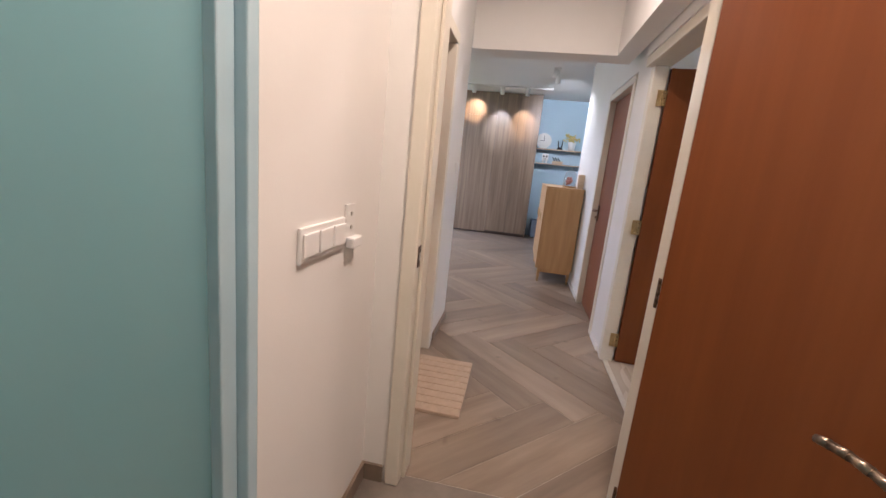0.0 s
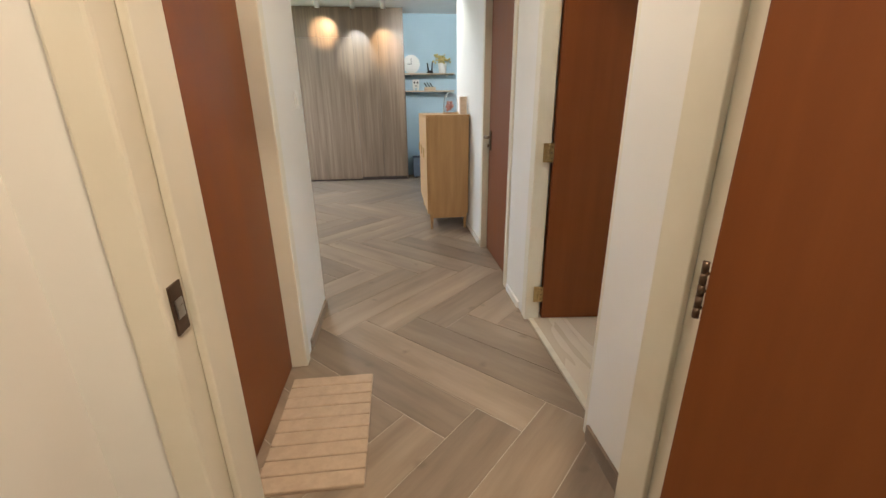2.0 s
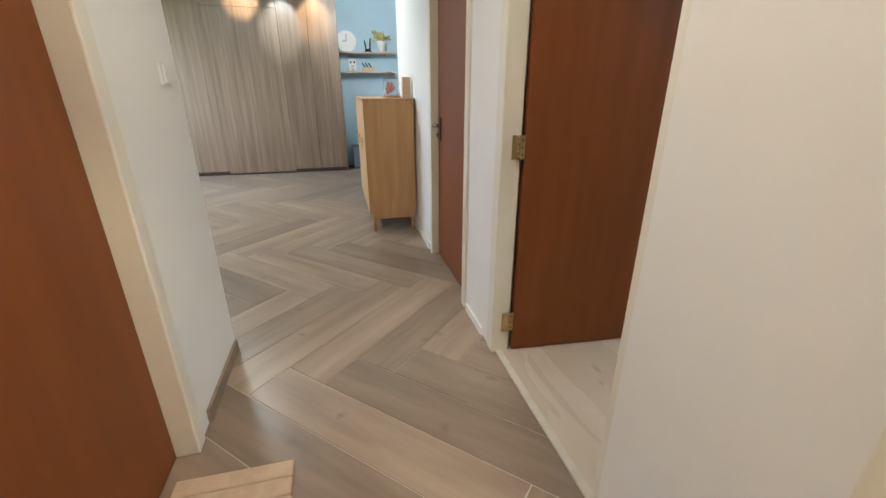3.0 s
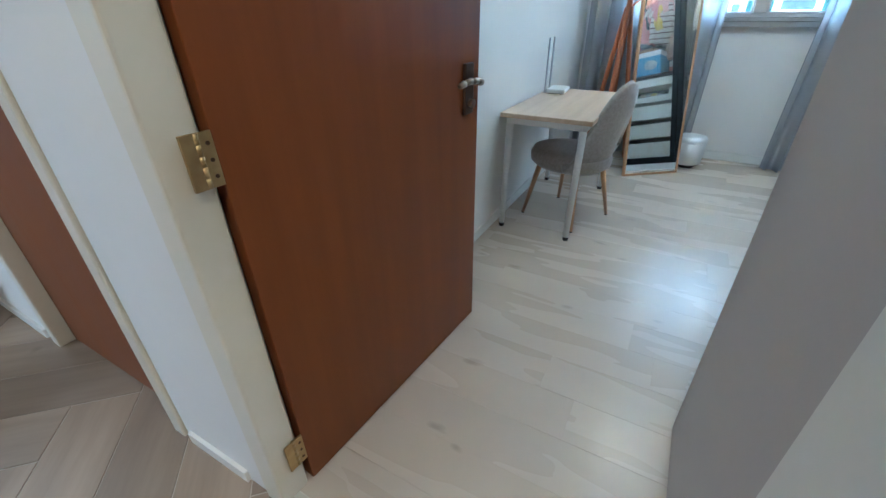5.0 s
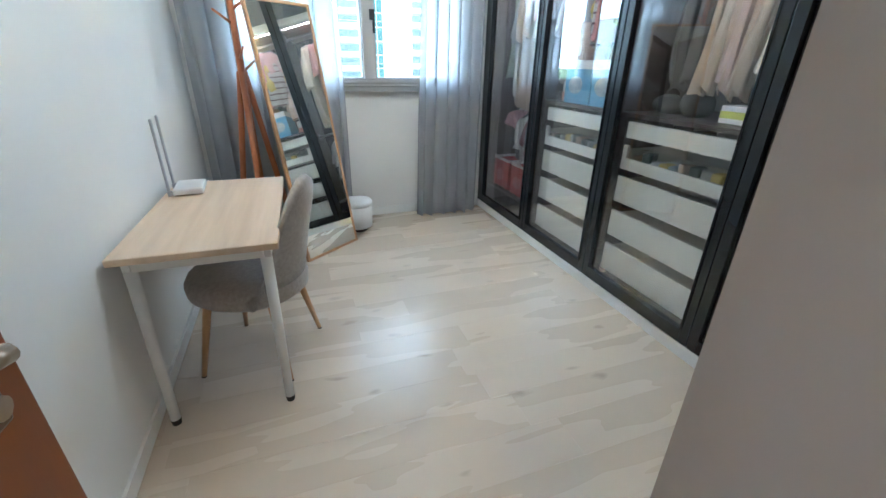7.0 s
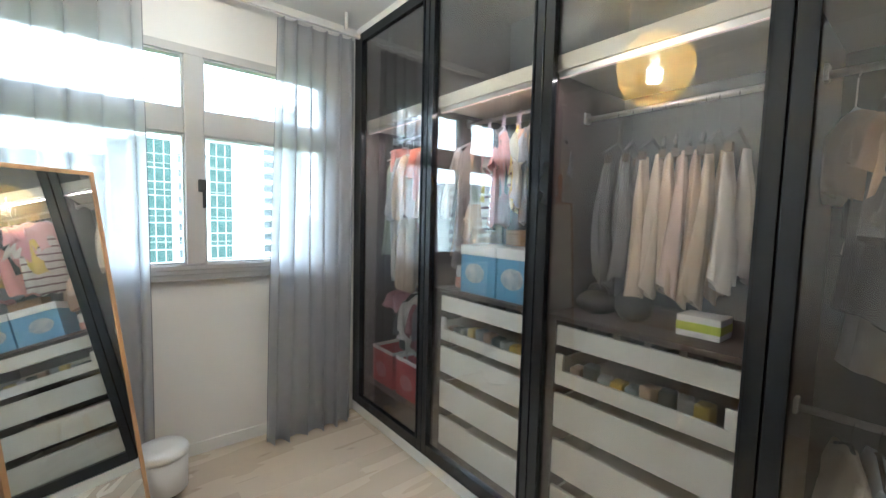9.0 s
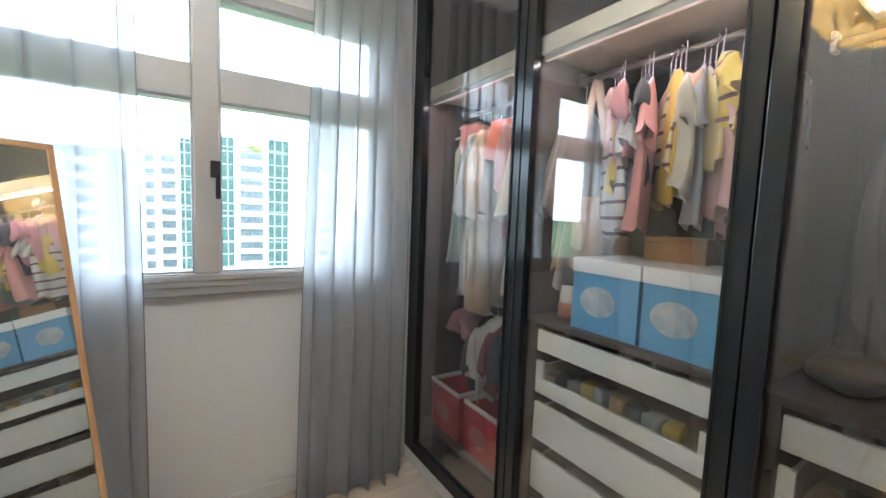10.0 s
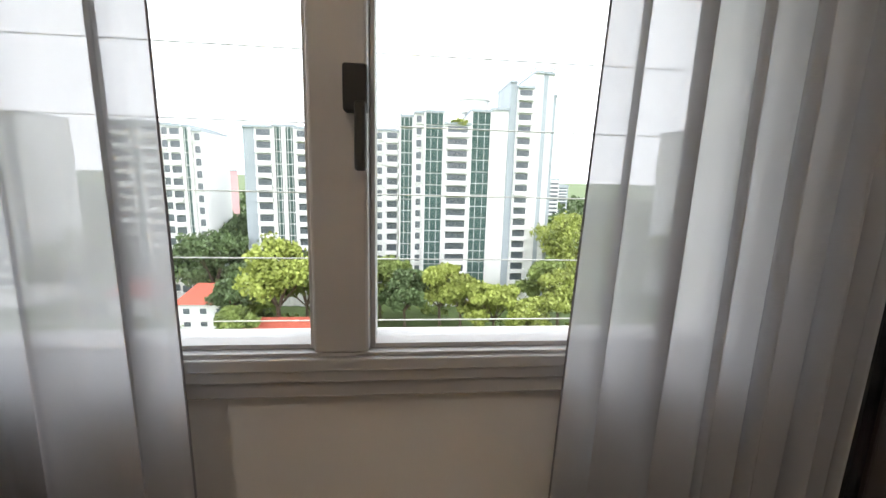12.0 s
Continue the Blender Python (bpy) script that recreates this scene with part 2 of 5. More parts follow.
M_DARKBOARD = surface("dark_brown_board", (0.075, 0.050, 0.044), (0.052, 0.036, 0.032), 0.45, 2.5, (1, 1, 5), 0.05)
M_BACKBOARD = surface("charcoal_board", (0.040, 0.043, 0.045), (0.033, 0.035, 0.037), 0.6, 3, bump=0)
M_BLACK = surface("black_anodised_frame", (0.014, 0.016, 0.019), (0.012, 0.014, 0.017), 0.18, 0.6, bump=0)
M_DRAWER = surface("cream_drawer_front", (0.74, 0.72, 0.66), (0.71, 0.69, 0.63), 0.4, 4, bump=0.03)
M_SHELF = surface("pale_shelf_board", (0.62, 0.57, 0.47), None, 0.5, 3, (1, 6, 1))
M_FELT = surface("grey_bouclé".replace("é", "e"), (0.42, 0.38, 0.345), (0.33, 0.30, 0.27), 0.9, 60, bump=0.5, fine=220, sheen=0.3)
M_BEECH = surface("beech_wood", (0.58, 0.34, 0.17), (0.48, 0.27, 0.13), 0.45, 3, (8, 8, 0.6))
M_ORANGEWOOD = surface("orange_stained_wood", (0.56, 0.20, 0.075), (0.45, 0.15, 0.055), 0.4, 3, (8, 8, 0.6))
M_PLASTIC = surface("white_plastic", (0.80, 0.79, 0.77), (0.77, 0.76, 0.74), 0.35, 14, bump=0.02)
M_NICKEL = surface("antique_nickel", (0.34, 0.27, 0.20), (0.25, 0.19, 0.14), 0.34, 20, metal=0.9)
M_RUBBER = surface("black_rubber", (0.02, 0.02, 0.02), None, 0.7, 20)
M_MAT = surface("cream_ribbed_mat", (0.50, 0.385, 0.28), (0.43, 0.33, 0.235), 0.95, 25, bump=0.6, fine=180, sheen=0.3)
M_WINDOW = surface("white_window_frame", (0.46, 0.455, 0.45), (0.43, 0.425, 0.42), 0.55, 6, bump=0.04)
M_CURTAIN = cloth("grey_sheer_curtain", (0.54, 0.545, 0.565), 0.15)
M_DOORGLASS = pane_glass("smoked_wardrobe_glass", (0.98, 0.985, 0.98), 2.4)
M_WINGLASS = pane_glass("window_glass", (0.96, 0.98, 0.97), 0.8)
M_FROST = pane_glass("frosted_green_glass", (0.55, 0.72, 0.70), 0.8, 0.06, body=(0.44, 0.56, 0.53), solid=0.66)
M_MIRROR = surface("mirror_silver", (0.88, 0.90, 0.89), (0.87, 0.89, 0.88), 0.02, 2, bump=0, metal=1.0)
for n in M_MIRROR.node_tree.nodes:
    if n.type == "MAP_RANGE":
        n.inputs["To Min"].default_value, n.inputs["To Max"].default_value = 0.0, 0.015
M_TEALFRAME = surface("pale_blue_aluminium", (0.50, 0.66, 0.74), (0.46, 0.62, 0.70), 0.4, 6, metal=0.1)
M_BATH = surface("pale_green_bathroom_tile", (0.58, 0.62, 0.55), (0.52, 0.56, 0.50), 0.3, 3)

# ---- building helpers ----


def box(bm, lo, hi, bevel=0.0):
    x0, y0, z0 = lo
    x1, y1, z1 = hi
    v = [bm.verts.new(p) for p in ((x0, y0, z0), (x1, y0, z0), (x1, y1, z0), (x0, y1, z0), (x0, y0, z1), (x1, y0, z1), (x1, y1, z1), (x0, y1, z1))]
    faces = [bm.faces.new([v[i] for i in q]) for q in ((0, 3, 2, 1), (4, 5, 6, 7), (0, 1, 5, 4), (1, 2, 6, 5), (2, 3, 7, 6), (3, 0, 4, 7))]
    if bevel:
        edges = list({e for f in faces for e in f.edges})
        bmesh.ops.bevel(bm, geom=edges, offset=bevel, segments=2, affect="EDGES", profile=0.5)
    return bm


def boxed(lo, hi, bevel=0.0):
    return box(bmesh.new(), lo, hi, bevel)


def rod(bm, a, b, r0, r1=None, sides=12):
    """A tapered round bar from a to b."""
    a, b = Vector(a), Vector(b)
    r1 = r0 if r1 is None else r1
    m = (b - a).to_track_quat("Z", "Y").to_matrix().to_4x4()
    m.translation = (a + b) / 2
    bmesh.ops.create_cone(bm, cap_ends=True, segments=sides, radius1=r0, radius2=r1, depth=(b - a).length, matrix=m)
    return bm


def rodded(a, b, r0, r1=None, sides=12):
    return rod(bmesh.new(), a, b, r0, r1, sides)


def spun(bm, rings, sides=24, centre=(0, 0)):
    """A turned body from (radius, height) rings, closed at both ends."""
    loops = [[bm.verts.new((centre[0] + r * math.cos(2 * math.pi * i / sides), centre[1] + r * math.sin(2 * math.pi * i / sides), z)) for i in range(sides)] for r, z in rings]
    for lo, hi in zip(loops, loops[1:]):
        for i in range(sides):
            bm.faces.new((lo[i], lo[(i + 1) % sides], hi[(i + 1) % sides], hi[i]))
    bm.faces.new(list(reversed(loops[0])))
    bm.faces.new(loops[-1])
    return bm


def sheet(bm, rows):
    """A skin over a grid of points."""
    grid = [[bm.verts.new(p) for p in row] for row in rows]
    for a, b in zip(grid, grid[1:]):
        for i in range(len(a) - 1):
            bm.faces.new((a[i], a[i + 1], b[i + 1], b[i]))
    return bm


def part(name, bm, material, parent=None, label="", smooth=False):
    me = bpy.data.meshes.new(name)
    bmesh.ops.recalc_face_normals(bm, faces=bm.faces)
    bm.to_mesh(me)
    bm.free()
    me.materials.append(material)
    if smooth:
        me.polygons.foreach_set("use_smooth", [True] * len(me.polygons))
    ob = new(name, me)
    if parent:
        ob.parent = parent
    if label:
        ob["label"] = label
    return ob


def thing(name, m, label, category, group="", kind=""):
    ob = new(name)
    ob.matrix_basis = m
    ob.empty_display_size = 0.1
    return tagged(ob, label, category, group, kind)


def structure(name, bm, material, label="", smooth=False):
    return tagged(part(name, bm, material, None, "", smooth), label, "", "", "structure")


def many(boxes, bevel=0.0):
    bm = bmesh.new()
    for lo, hi in boxes:
        box(bm, lo, hi, bevel)
    return bm

# ---- structure ----
CEIL, BCEIL = 2.75, 2.80
structure("floor_slab", boxed((-2.7, -1.5, -0.30), (5.6, 9.9, -0.0025)), M_GROUT, "pale grouted concrete floor base under the tiles")
structure("ceiling_hall", many([((-2.7, -1.5, CEIL), (1.46, 9.9, CEIL + 0.15)), ((1.46, 4.15, CEIL), (3.1, 9.9, CEIL + 0.15)), ((1.46, -1.5, CEIL), (1.7, 0.95, CEIL + 0.15))]), M_CEIL, "plain white painted ceiling of corridor and living room")
structure("ceiling_bedroom", boxed((1.46, 0.95, BCEIL), (5.6, 4.3, BCEIL + 0.15)), M_CEIL, "plain white painted bedroom ceiling")
# room with the bathroom screen, where the walk begins
structure("wall_switch", boxed((-0.05, 1.535, 0), (0.11, 2.24, CEIL)), M_WALL, "cream painted wall beside the bathroom screen")
structure("wall_doorway", many([((-0.05, 2.24, 0), (0.21, 2.36, CEIL)), ((1.19, 2.24, 0), (1.46, 2.36, CEIL)), ((0.21, 2.24, 2.13), (1.19, 2.36, CEIL))]), M_WALL, "cream painted wall with an open doorway")
structure("wall_start_east", boxed((1.46, -1.3, 0), (1.58, 0.95, CEIL)), M_WALL)
structure("wall_start_south", boxed((-1.7, -1.3, 0), (1.46, -1.18, CEIL)), M_WALL)
structure("wall_bathroom_back", many([((-1.7, -1.18, 0), (-1.58, 2.24, CEIL)), ((-1.58, 2.0, 0), (-0.05, 2.12, CEIL)), ((-0.05, -1.18, 0), (0.11, -0.3, CEIL))]), M_BATH, "pale green tiled bathroom wall behind the screen")
# corridor
structure("wall_corridor_west", many([((-0.06, 2.36, 0), (0.10, 2.56, CEIL)), ((-0.06, 3.58, 0), (0.10, 4.17, CEIL)), ((-0.06, 2.56, 2.12), (0.10, 3.58, CEIL)), ((-2.6, 4.05, 0), (-0.06, 4.17, CEIL)), ((-0.30, 2.36, 0), (-0.26, 4.05, CEIL))]), M_WALL, "white painted corridor wall with a closed door")
structure("wall_corridor_east", many([((1.31, 2.36, 0), (1.45, 2.89, CEIL)), ((1.31, 2.89, 2.13), (1.45, 3.91, CEIL)), ((1.36, 3.91, 0), (1.50, 4.30, CEIL)), ((1.36, 5.26, 0), (1.50, 6.80, CEIL)), ((1.36, 4.30, 2.13), (1.50, 5.26, CEIL)), ((1.50, 6.68, 0), (3.0, 6.80, CEIL)), ((1.60, 4.30, 0), (1.64, 6.68, CEIL))]), M_WALL, "white painted corridor wall with two doors")
structure("beam", many([((0.10, 4.19, 2.20), (1.17, 4.42, CEIL)), ((1.17, 2.37, 2.20), (1.305, 4.42, CEIL))]), M_WALL, "cream painted boxed beam under the ceiling")
# living room
# The opening is added out of view to let sky light in.
structure("wall_living_west", many([((-2.72, 4.17, 0), (-2.6, 9.9, 0.9)), ((-2.72, 4.17, 2.3), (-2.6, 9.9, CEIL)), ((-2.72, 4.17, 0.9), (-2.6, 7.6, 2.3)), ((-2.72, 9.2, 0.9), (-2.6, 9.9, 2.3))]), M_WALL, "white painted living room wall with an added unseen opening for sky light")
structure("wall_living_north", boxed((-2.6, 9.62, 0), (3.12, 9.74, CEIL)), M_BLUEWALL, "pale blue painted living room wall")
structure("wall_living_east", boxed((3.0, 6.80, 0), (3.12, 9.62, CEIL)), M_BLUEWALL, "pale blue painted living room wall")
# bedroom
structure("wall_bedroom_block", boxed((1.46, 0.95, 0), (2.17, 2.88, BCEIL)), M_DIMBEIGE, "wall beside the bedroom door, beige with its shade in the colour")
structure("wall_bedroom_desk", many([((1.46, 4.03, 0), (4.94, 4.15, BCEIL)), ((4.94, 4.07, 0), (5.60, 4.19, BCEIL))]), M_WALL, "white painted bedroom wall behind the desk")
structure("wall_bedroom_south", boxed((2.17, 0.95, 0), (5.60, 1.07, BCEIL)), M_WALL, "white painted wall behind the wardrobe")
WY0, WY1, WZ0, WZ1 = 1.95, 3.72, 1.13, 2.38
structure("wall_bedroom_window", many([((5.44, 1.07, 0), (5.60, WY0, BCEIL)), ((5.44, WY1, 0), (5.60, 4.12, BCEIL)), ((5.44, WY0, 0), (5.60, WY1, WZ0)), ((5.44, WY0, WZ1), (5.60, WY1, BCEIL))]), M_WALL, "white painted wall under and around the window")

# skirtings
structure("baseboard_corridor", many([((0.11, 1.54, 0), (0.122, 2.24, 0.075)), ((0.122, 2.228, 0), (0.20, 2.24, 0.075)), ((0.10, 3.66, 0), (0.112, 4.17, 0.06)), ((1.298, 2.44, 0), (1.31, 2.87, 0.07)), ]), M_TILES[0], "wood-look tile skirting along the corridor walls")
structure("baseboard_living", many([((1.348, 3.99, 0), (1.36, 4.27, 0.045)), ((1.348, 5.32, 0), (1.36, 6.80, 0.045))]), M_WHITE, "white painted skirting along the corridor wall")
structure("baseboard_bedroom", many([((2.4, 4.018, 0), (4.94, 4.03, 0.07)), ((5.428, 1.78, 0), (5.44, 4.0, 0.08))]), M_WHITE, "white painted bedroom skirting board")
structure("threshold", boxed((1.372, 2.875, -0.01), (1.404, 3.83, 0.010), 0.003), M_SHELF, "pale painted strip between tile and vinyl")


def door_frame(name, x0, x1, y0, y1, top, w, proud=0.012):
    """A painted frame round an opening in a wall along y."""
    ob = thing(name, pose((x0 + x1) / 2, (y0 + y1) / 2, 0), "cream painted timber door frame", "", "", "structure")
    cx, cy = (x0 + x1) / 2, (y0 + y1) / 2
    a, b = x0 - proud - cx, x1 + proud - cx
    part("jamb", boxed((a, y0 - cy, 0), (b, y0 + w - cy, top), 0.006), M_TRIM, ob)
    part("jamb", boxed((a, y1 - w - cy, 0), (b, y1 - cy, top), 0.006), M_TRIM, ob)
    part("head", boxed((a, y0 - cy, top + 0.001), (b, y1 - cy, top + w), 0.006), M_TRIM, ob)
    return ob


door_frame("door_frame_west", -0.06, 0.10, 2.565, 3.575, 2.045, 0.07)
door_frame("door_frame_east", 1.36, 1.47, 4.305, 5.255, 2.05, 0.06)
f = thing("door_frame_bedroom", pose(1.38, 3.35, 0), "cream painted timber frame of the open bedroom door", "", "", "structure")
part("jamb", boxed((-0.03, 0.48, 0), (0.06, 0.555, 2.06), 0.006), M_TRIM, f)
part("jamb", boxed((-0.068, -0.468, 0), (0.075, -0.434, 2.06), 0.003), M_TRIM, f)
part("head", boxed((-0.068, -0.468, 2.061), (0.075, 0.555, 2.125), 0.006), M_TRIM, f)
f = thing("door_frame_start", pose(0.70, 2.30, 0), "cream painted timber frame of the first open doorway", "", "", "structure")
part("jamb", boxed((-0.488, -0.075, 0), (-0.43, 0.075, 2.07), 0.006), M_TRIM, f)
part("stop", boxed((-0.429, -0.02, 0), (-0.415, 0.075, 2.07), 0.003), M_TRIM, f)
part("jamb", boxed((0.43, -0.075, 0), (0.488, 0.075, 2.07), 0.006), M_TRIM, f)
part("stop", boxed((0.416, -0.02, 0), (0.429, 0.075, 2.07), 0.003), M_TRIM, f)
part("head", boxed((-0.488, -0.075, 2.071), (0.488, 0.075, 2.128), 0.006), M_TRIM, f)
strike = part("strike_plate", boxed((-0.4295, -0.062, 0.93), (-0.426, -0.028, 1.01), 0.001), M_BRONZE, f, "dark bronze strike plate")
part("latch_hole", boxed((-0.4262, -0.055, 0.955), (-0.4240, -0.036, 0.985)), M_STEEL, strike)


def lever(parent, x, y, z, out, toward, mat_rose=None):
    """A lever handle on a door leaf face: rose plate, spindle, curved lever, lock cylinder below."""
    mat_rose = mat_rose or M_BRONZE
    s = out
    plate = part("handle_plate", boxed((x - 0.028, min(y, y + s * 0.012), z - 0.105), (x + 0.028, max(y, y + s * 0.012), z + 0.055), 0.005), mat_rose, parent, "dark bronze handle plate")
    bm = rodded((x, y + s * 0.01, z), (x, y + s * 0.055, z), 0.011)
    pts = [(x + toward * d, y + s * (0.055 + 0.004 * math.sin(d * 26)), z + 0.012 * math.sin(d * 22)) for d in (0, 0.035, 0.07, 0.105, 0.13)]
    for a, b in zip(pts, pts[1:]):
        rod(bm, a, b, 0.0105, 0.0085)
    part("lever", bm, M_NICKEL, plate, "antique metal lever", True)
    part("lock_cylinder", rodded((x, y + s * 0.01, z - 0.068), (x, y + s * 0.028, z - 0.068), 0.014), M_NICKEL, plate)


def hinge(parent, x, y, z, dx, dy, metal=None):
    bm = boxed((x - abs(dx), y - abs(dy), z - 0.05), (x + abs(dx), y + abs(dy), z + 0.05), 0.001)
    h = part("hinge", bm, metal or M_BRASS, parent, "aged brass butt hinge")
    bm = bmesh.new()
    for k in range(5):
        rod(bm, (x, y, z - 0.05 + 0.02 * k + 0.0012), (x, y, z - 0.03 + 0.02 * k - 0.0012), 0.0055)
    part("knuckle", bm, metal or M_BRASS, h, "", True)
    bm = bmesh.new()
    for k in (-0.03, 0, 0.03):
        rod(bm, (x + dx * 0.6, y - abs(dy) - 0.0015, z + k), (x + dx * 0.6, y + abs(dy) + 0.0015, z + k), 0.004, sides=8)
    part("screw", bm, M_BRONZE, h)


# bedroom door, swung open into the bedroom
d = thing("bedroom_door", pose(1.430, 3.820, 0, 0, 0, -4.8), "red-brown veneered flush door standing open into the bedroom", "door")
part("leaf", boxed((0.022, 0.0, 0.012), (0.965, 0.042, 2.045), 0.003), M_DOOR, d)
lever(d, 0.888, 0.0, 1.03, -1, -1)
lever(d, 0.888, 0.042, 1.03, 1, -1)
hinge(d, -0.008, -0.003, 1.01, 0.028, 0.003)
hinge(d, -0.008, -0.003, 0.175, 0.028, 0.003)
hinge(d, -0.008, -0.003, 1.86, 0.028, 0.003)
# first door, swung back into the starting room
d = thing("red_brown_door", pose(1.127, 2.222, 0, 0, 0, -71.0), "red-brown veneered flush door swung open beside the doorway", "door")
part("leaf", boxed((0.006, -0.042, 0.012), (0.84, 0.0, 2.05), 0.003), M_DOOR, d)
lever(d, 0.705, -0.042, 0.865, -1, -1, M_BRONZE)
hinge(d, 0.0, -0.044, 0.97, 0.005, 0.002, M_BRONZE)
hinge(d, 0.0, -0.044, 0.18, 0.005, 0.002, M_BRONZE)
# closed corridor doors
d = thing("corridor_door", pose(0.035, 3.07, 0), "closed red-brown flush door with a small thumb-turn lock", "door")
part("leaf", boxed((-0.042, -0.432, 0.008), (0.0, 0.432, 2.04), 0.003), M_DOOR, d)
lk = part("thumb_turn", rodded((0.0, -0.36, 0.99), (0.012, -0.36, 0.99), 0.026, 0.024, 20), M_STEEL, d, "chrome thumb-turn", True)
part("turn_piece", boxed((0.012, -0.372, 0.983), (0.032, -0.348, 0.997), 0.003), M_STEEL, lk)
d = thing("corridor_door", pose(1.405, 4.78, 0, 0, 0, 90), "closed red-brown flush door with a bronze lever handle", "door")
part("leaf", boxed((-0.412, -0.042, 0.008), (0.412, 0.0, 2.045), 0.003), M_DOOR, d)
lever(d, 0.345, 0.0, 1.0, 1, -1)

# bathroom screen of frosted glass
s = thing("bathroom_screen", pose(0.06, 0.70, 0), "frosted green glass bathroom door in a pale blue metal frame", "glass door")
part("pane", boxed((-0.006, -0.95, 0.06), (0.002, 0.757, 2.25)), M_FROST, s, "frosted green glass")
part("stile", boxed((-0.03, 0.755, 0.0), (0.028, 0.800, 2.3), 0.004), M_TEALFRAME, s)
part("stile", boxed((-0.02, 0.801, 0.0), (0.052, 0.834, 2.3), 0.004), M_TEALFRAME, s)
part("stile", boxed((-0.03, -1.0, 0.0), (0.028, -0.95, 2.3), 0.004), M_TEALFRAME, s)
part("rail", boxed((-0.03, -0.949, 0.0), (0.028, 0.754, 0.06), 0.004), M_TEALFRAME, s)
part("rail", boxed((-0.03, -0.949, 2.25), (0.028, 0.754, 2.3), 0.004), M_TEALFRAME, s)
structure("wall_over_screen", boxed((-0.05, -0.3, 2.3), (0.11, 1.535, CEIL)), M_WALL)
bm = rodded((0.002, 0.355, 0.925), (0.05, 0.355, 0.925), 0.012)
kn = part("knob", spun(bm, [(0.020, 0.845), (0.026, 0.865), (0.026, 0.945)], 16, (0.07, 0.355)), M_DOOR, s, "red-brown door knob with a white cap", True)
part("cap", spun(bmesh.new(), [(0.029, 0.946), (0.029, 0.970), (0.022, 0.979)], 16, (0.07, 0.355)), M_PLASTIC, kn, "white cap", True)

# ---- bedroom window ----
w = thing("window_1", pose(5.40, 2.76, 0), "white framed casement window with four panes and a stepped sill", "", "", "structure")
Y0, Y1 = WY0 - 2.76, WY1 - 2.76
part("window_frame", many([((-0.04, Y0, WZ0 + 0.04), (0.06, Y0 + 0.05, WZ1)), ((-0.04, Y1 - 0.05, WZ0 + 0.04), (0.06, Y1, WZ1)), ((-0.04, Y0 + 0.05, WZ1 - 0.045), (0.06, Y1 - 0.05, WZ1)), ((-0.04, Y0 + 0.05, WZ0 + 0.04), (0.06, Y1 - 0.05, 1.176))]), M_WINDOW, w)
part("mullion", boxed((-0.045, -0.048, 1.177), (0.06, 0.048, WZ1 - 0.046), 0.006), M_WINDOW, w)
part("transom", many([((-0.04, Y0 + 0.05, 1.905), (0.06, -0.0485, 2.04)), ((-0.04, 0.0485, 1.905), (0.06, Y1 - 0.05, 2.04))], 0.005), M_WINDOW, w)
for a, b in ((Y0 + 0.05, -0.0485), (0.0485, Y1 - 0.05)):
    for lo, hi in ((1.177, 1.904), (2.041, WZ1 - 0.046)):
        part("sash", many([((-0.02, a + 0.001, lo), (0.05, a + 0.009, hi)), ((-0.02, b - 0.009, lo), (0.05, b - 0.001, hi)), ((-0.02, a + 0.01, lo), (0.05, b - 0.01, lo + 0.008)), ((-0.02, a + 0.01, hi - 0.008), (0.05, b - 0.01, hi))]), M_WINDOW, w)
        g = part("pane", boxed((0.012, a + 0.006, lo + 0.004), (0.017, b - 0.006, hi - 0.004)), M_WINGLASS, w, "clear glass pane")
        g.visible_shadow = False
sill = part("window_sill", many([((-0.05, Y0, WZ0 + 0.015), (0.04, Y1, WZ0 + 0.039)), ((-0.038, Y0, WZ0 - 0.012), (0.039, Y1, WZ0 + 0.013)), ((-0.02, Y0, WZ0 - 0.05), (0.039, Y1, WZ0 - 0.014))], 0.003), M_WINDOW, w)
h = part("window_handle", boxed((-0.075, -0.050, 1.585), (-0.046, -0.012, 1.655), 0.004), M_RUBBER, w, "black window handle")
part("grip", boxed((-0.085, -0.048, 1.495), (-0.062, -0.030, 1.60), 0.005), M_RUBBER, h)
grille = thing("window_wire", pose(5.66, 2.76, 0), "thin horizontal steel safety wires outside the window", "window grille")
for k in range(8):
    z = 1.127 + 0.158 * k
    part("wire", rodded((0, Y0 - 0.1, z), (0, Y1 + 0.1, z), 0.0016, sides=6), M_STEEL, grille)
part("post", boxed((-0.02, Y0 - 0.14, 1.0), (0.02, Y0 - 0.1, 2.45), 0.004), M_STEEL, grille)
part("post", boxed((-0.02, Y1 + 0.1, 1.0), (0.02, Y1 + 0.14, 2.45), 0.004), M_STEEL, grille)
for z in (1.0, 2.41):
    part("bracket", boxed((-0.06, Y0 - 0.135, z), (-0.021, Y0 - 0.105, z + 0.04)), M_STEEL, grille)
    part("bracket", boxed((-0.06, Y1 + 0.105, z), (-0.021, Y1 + 0.135, z + 0.04)), M_STEEL, grille)


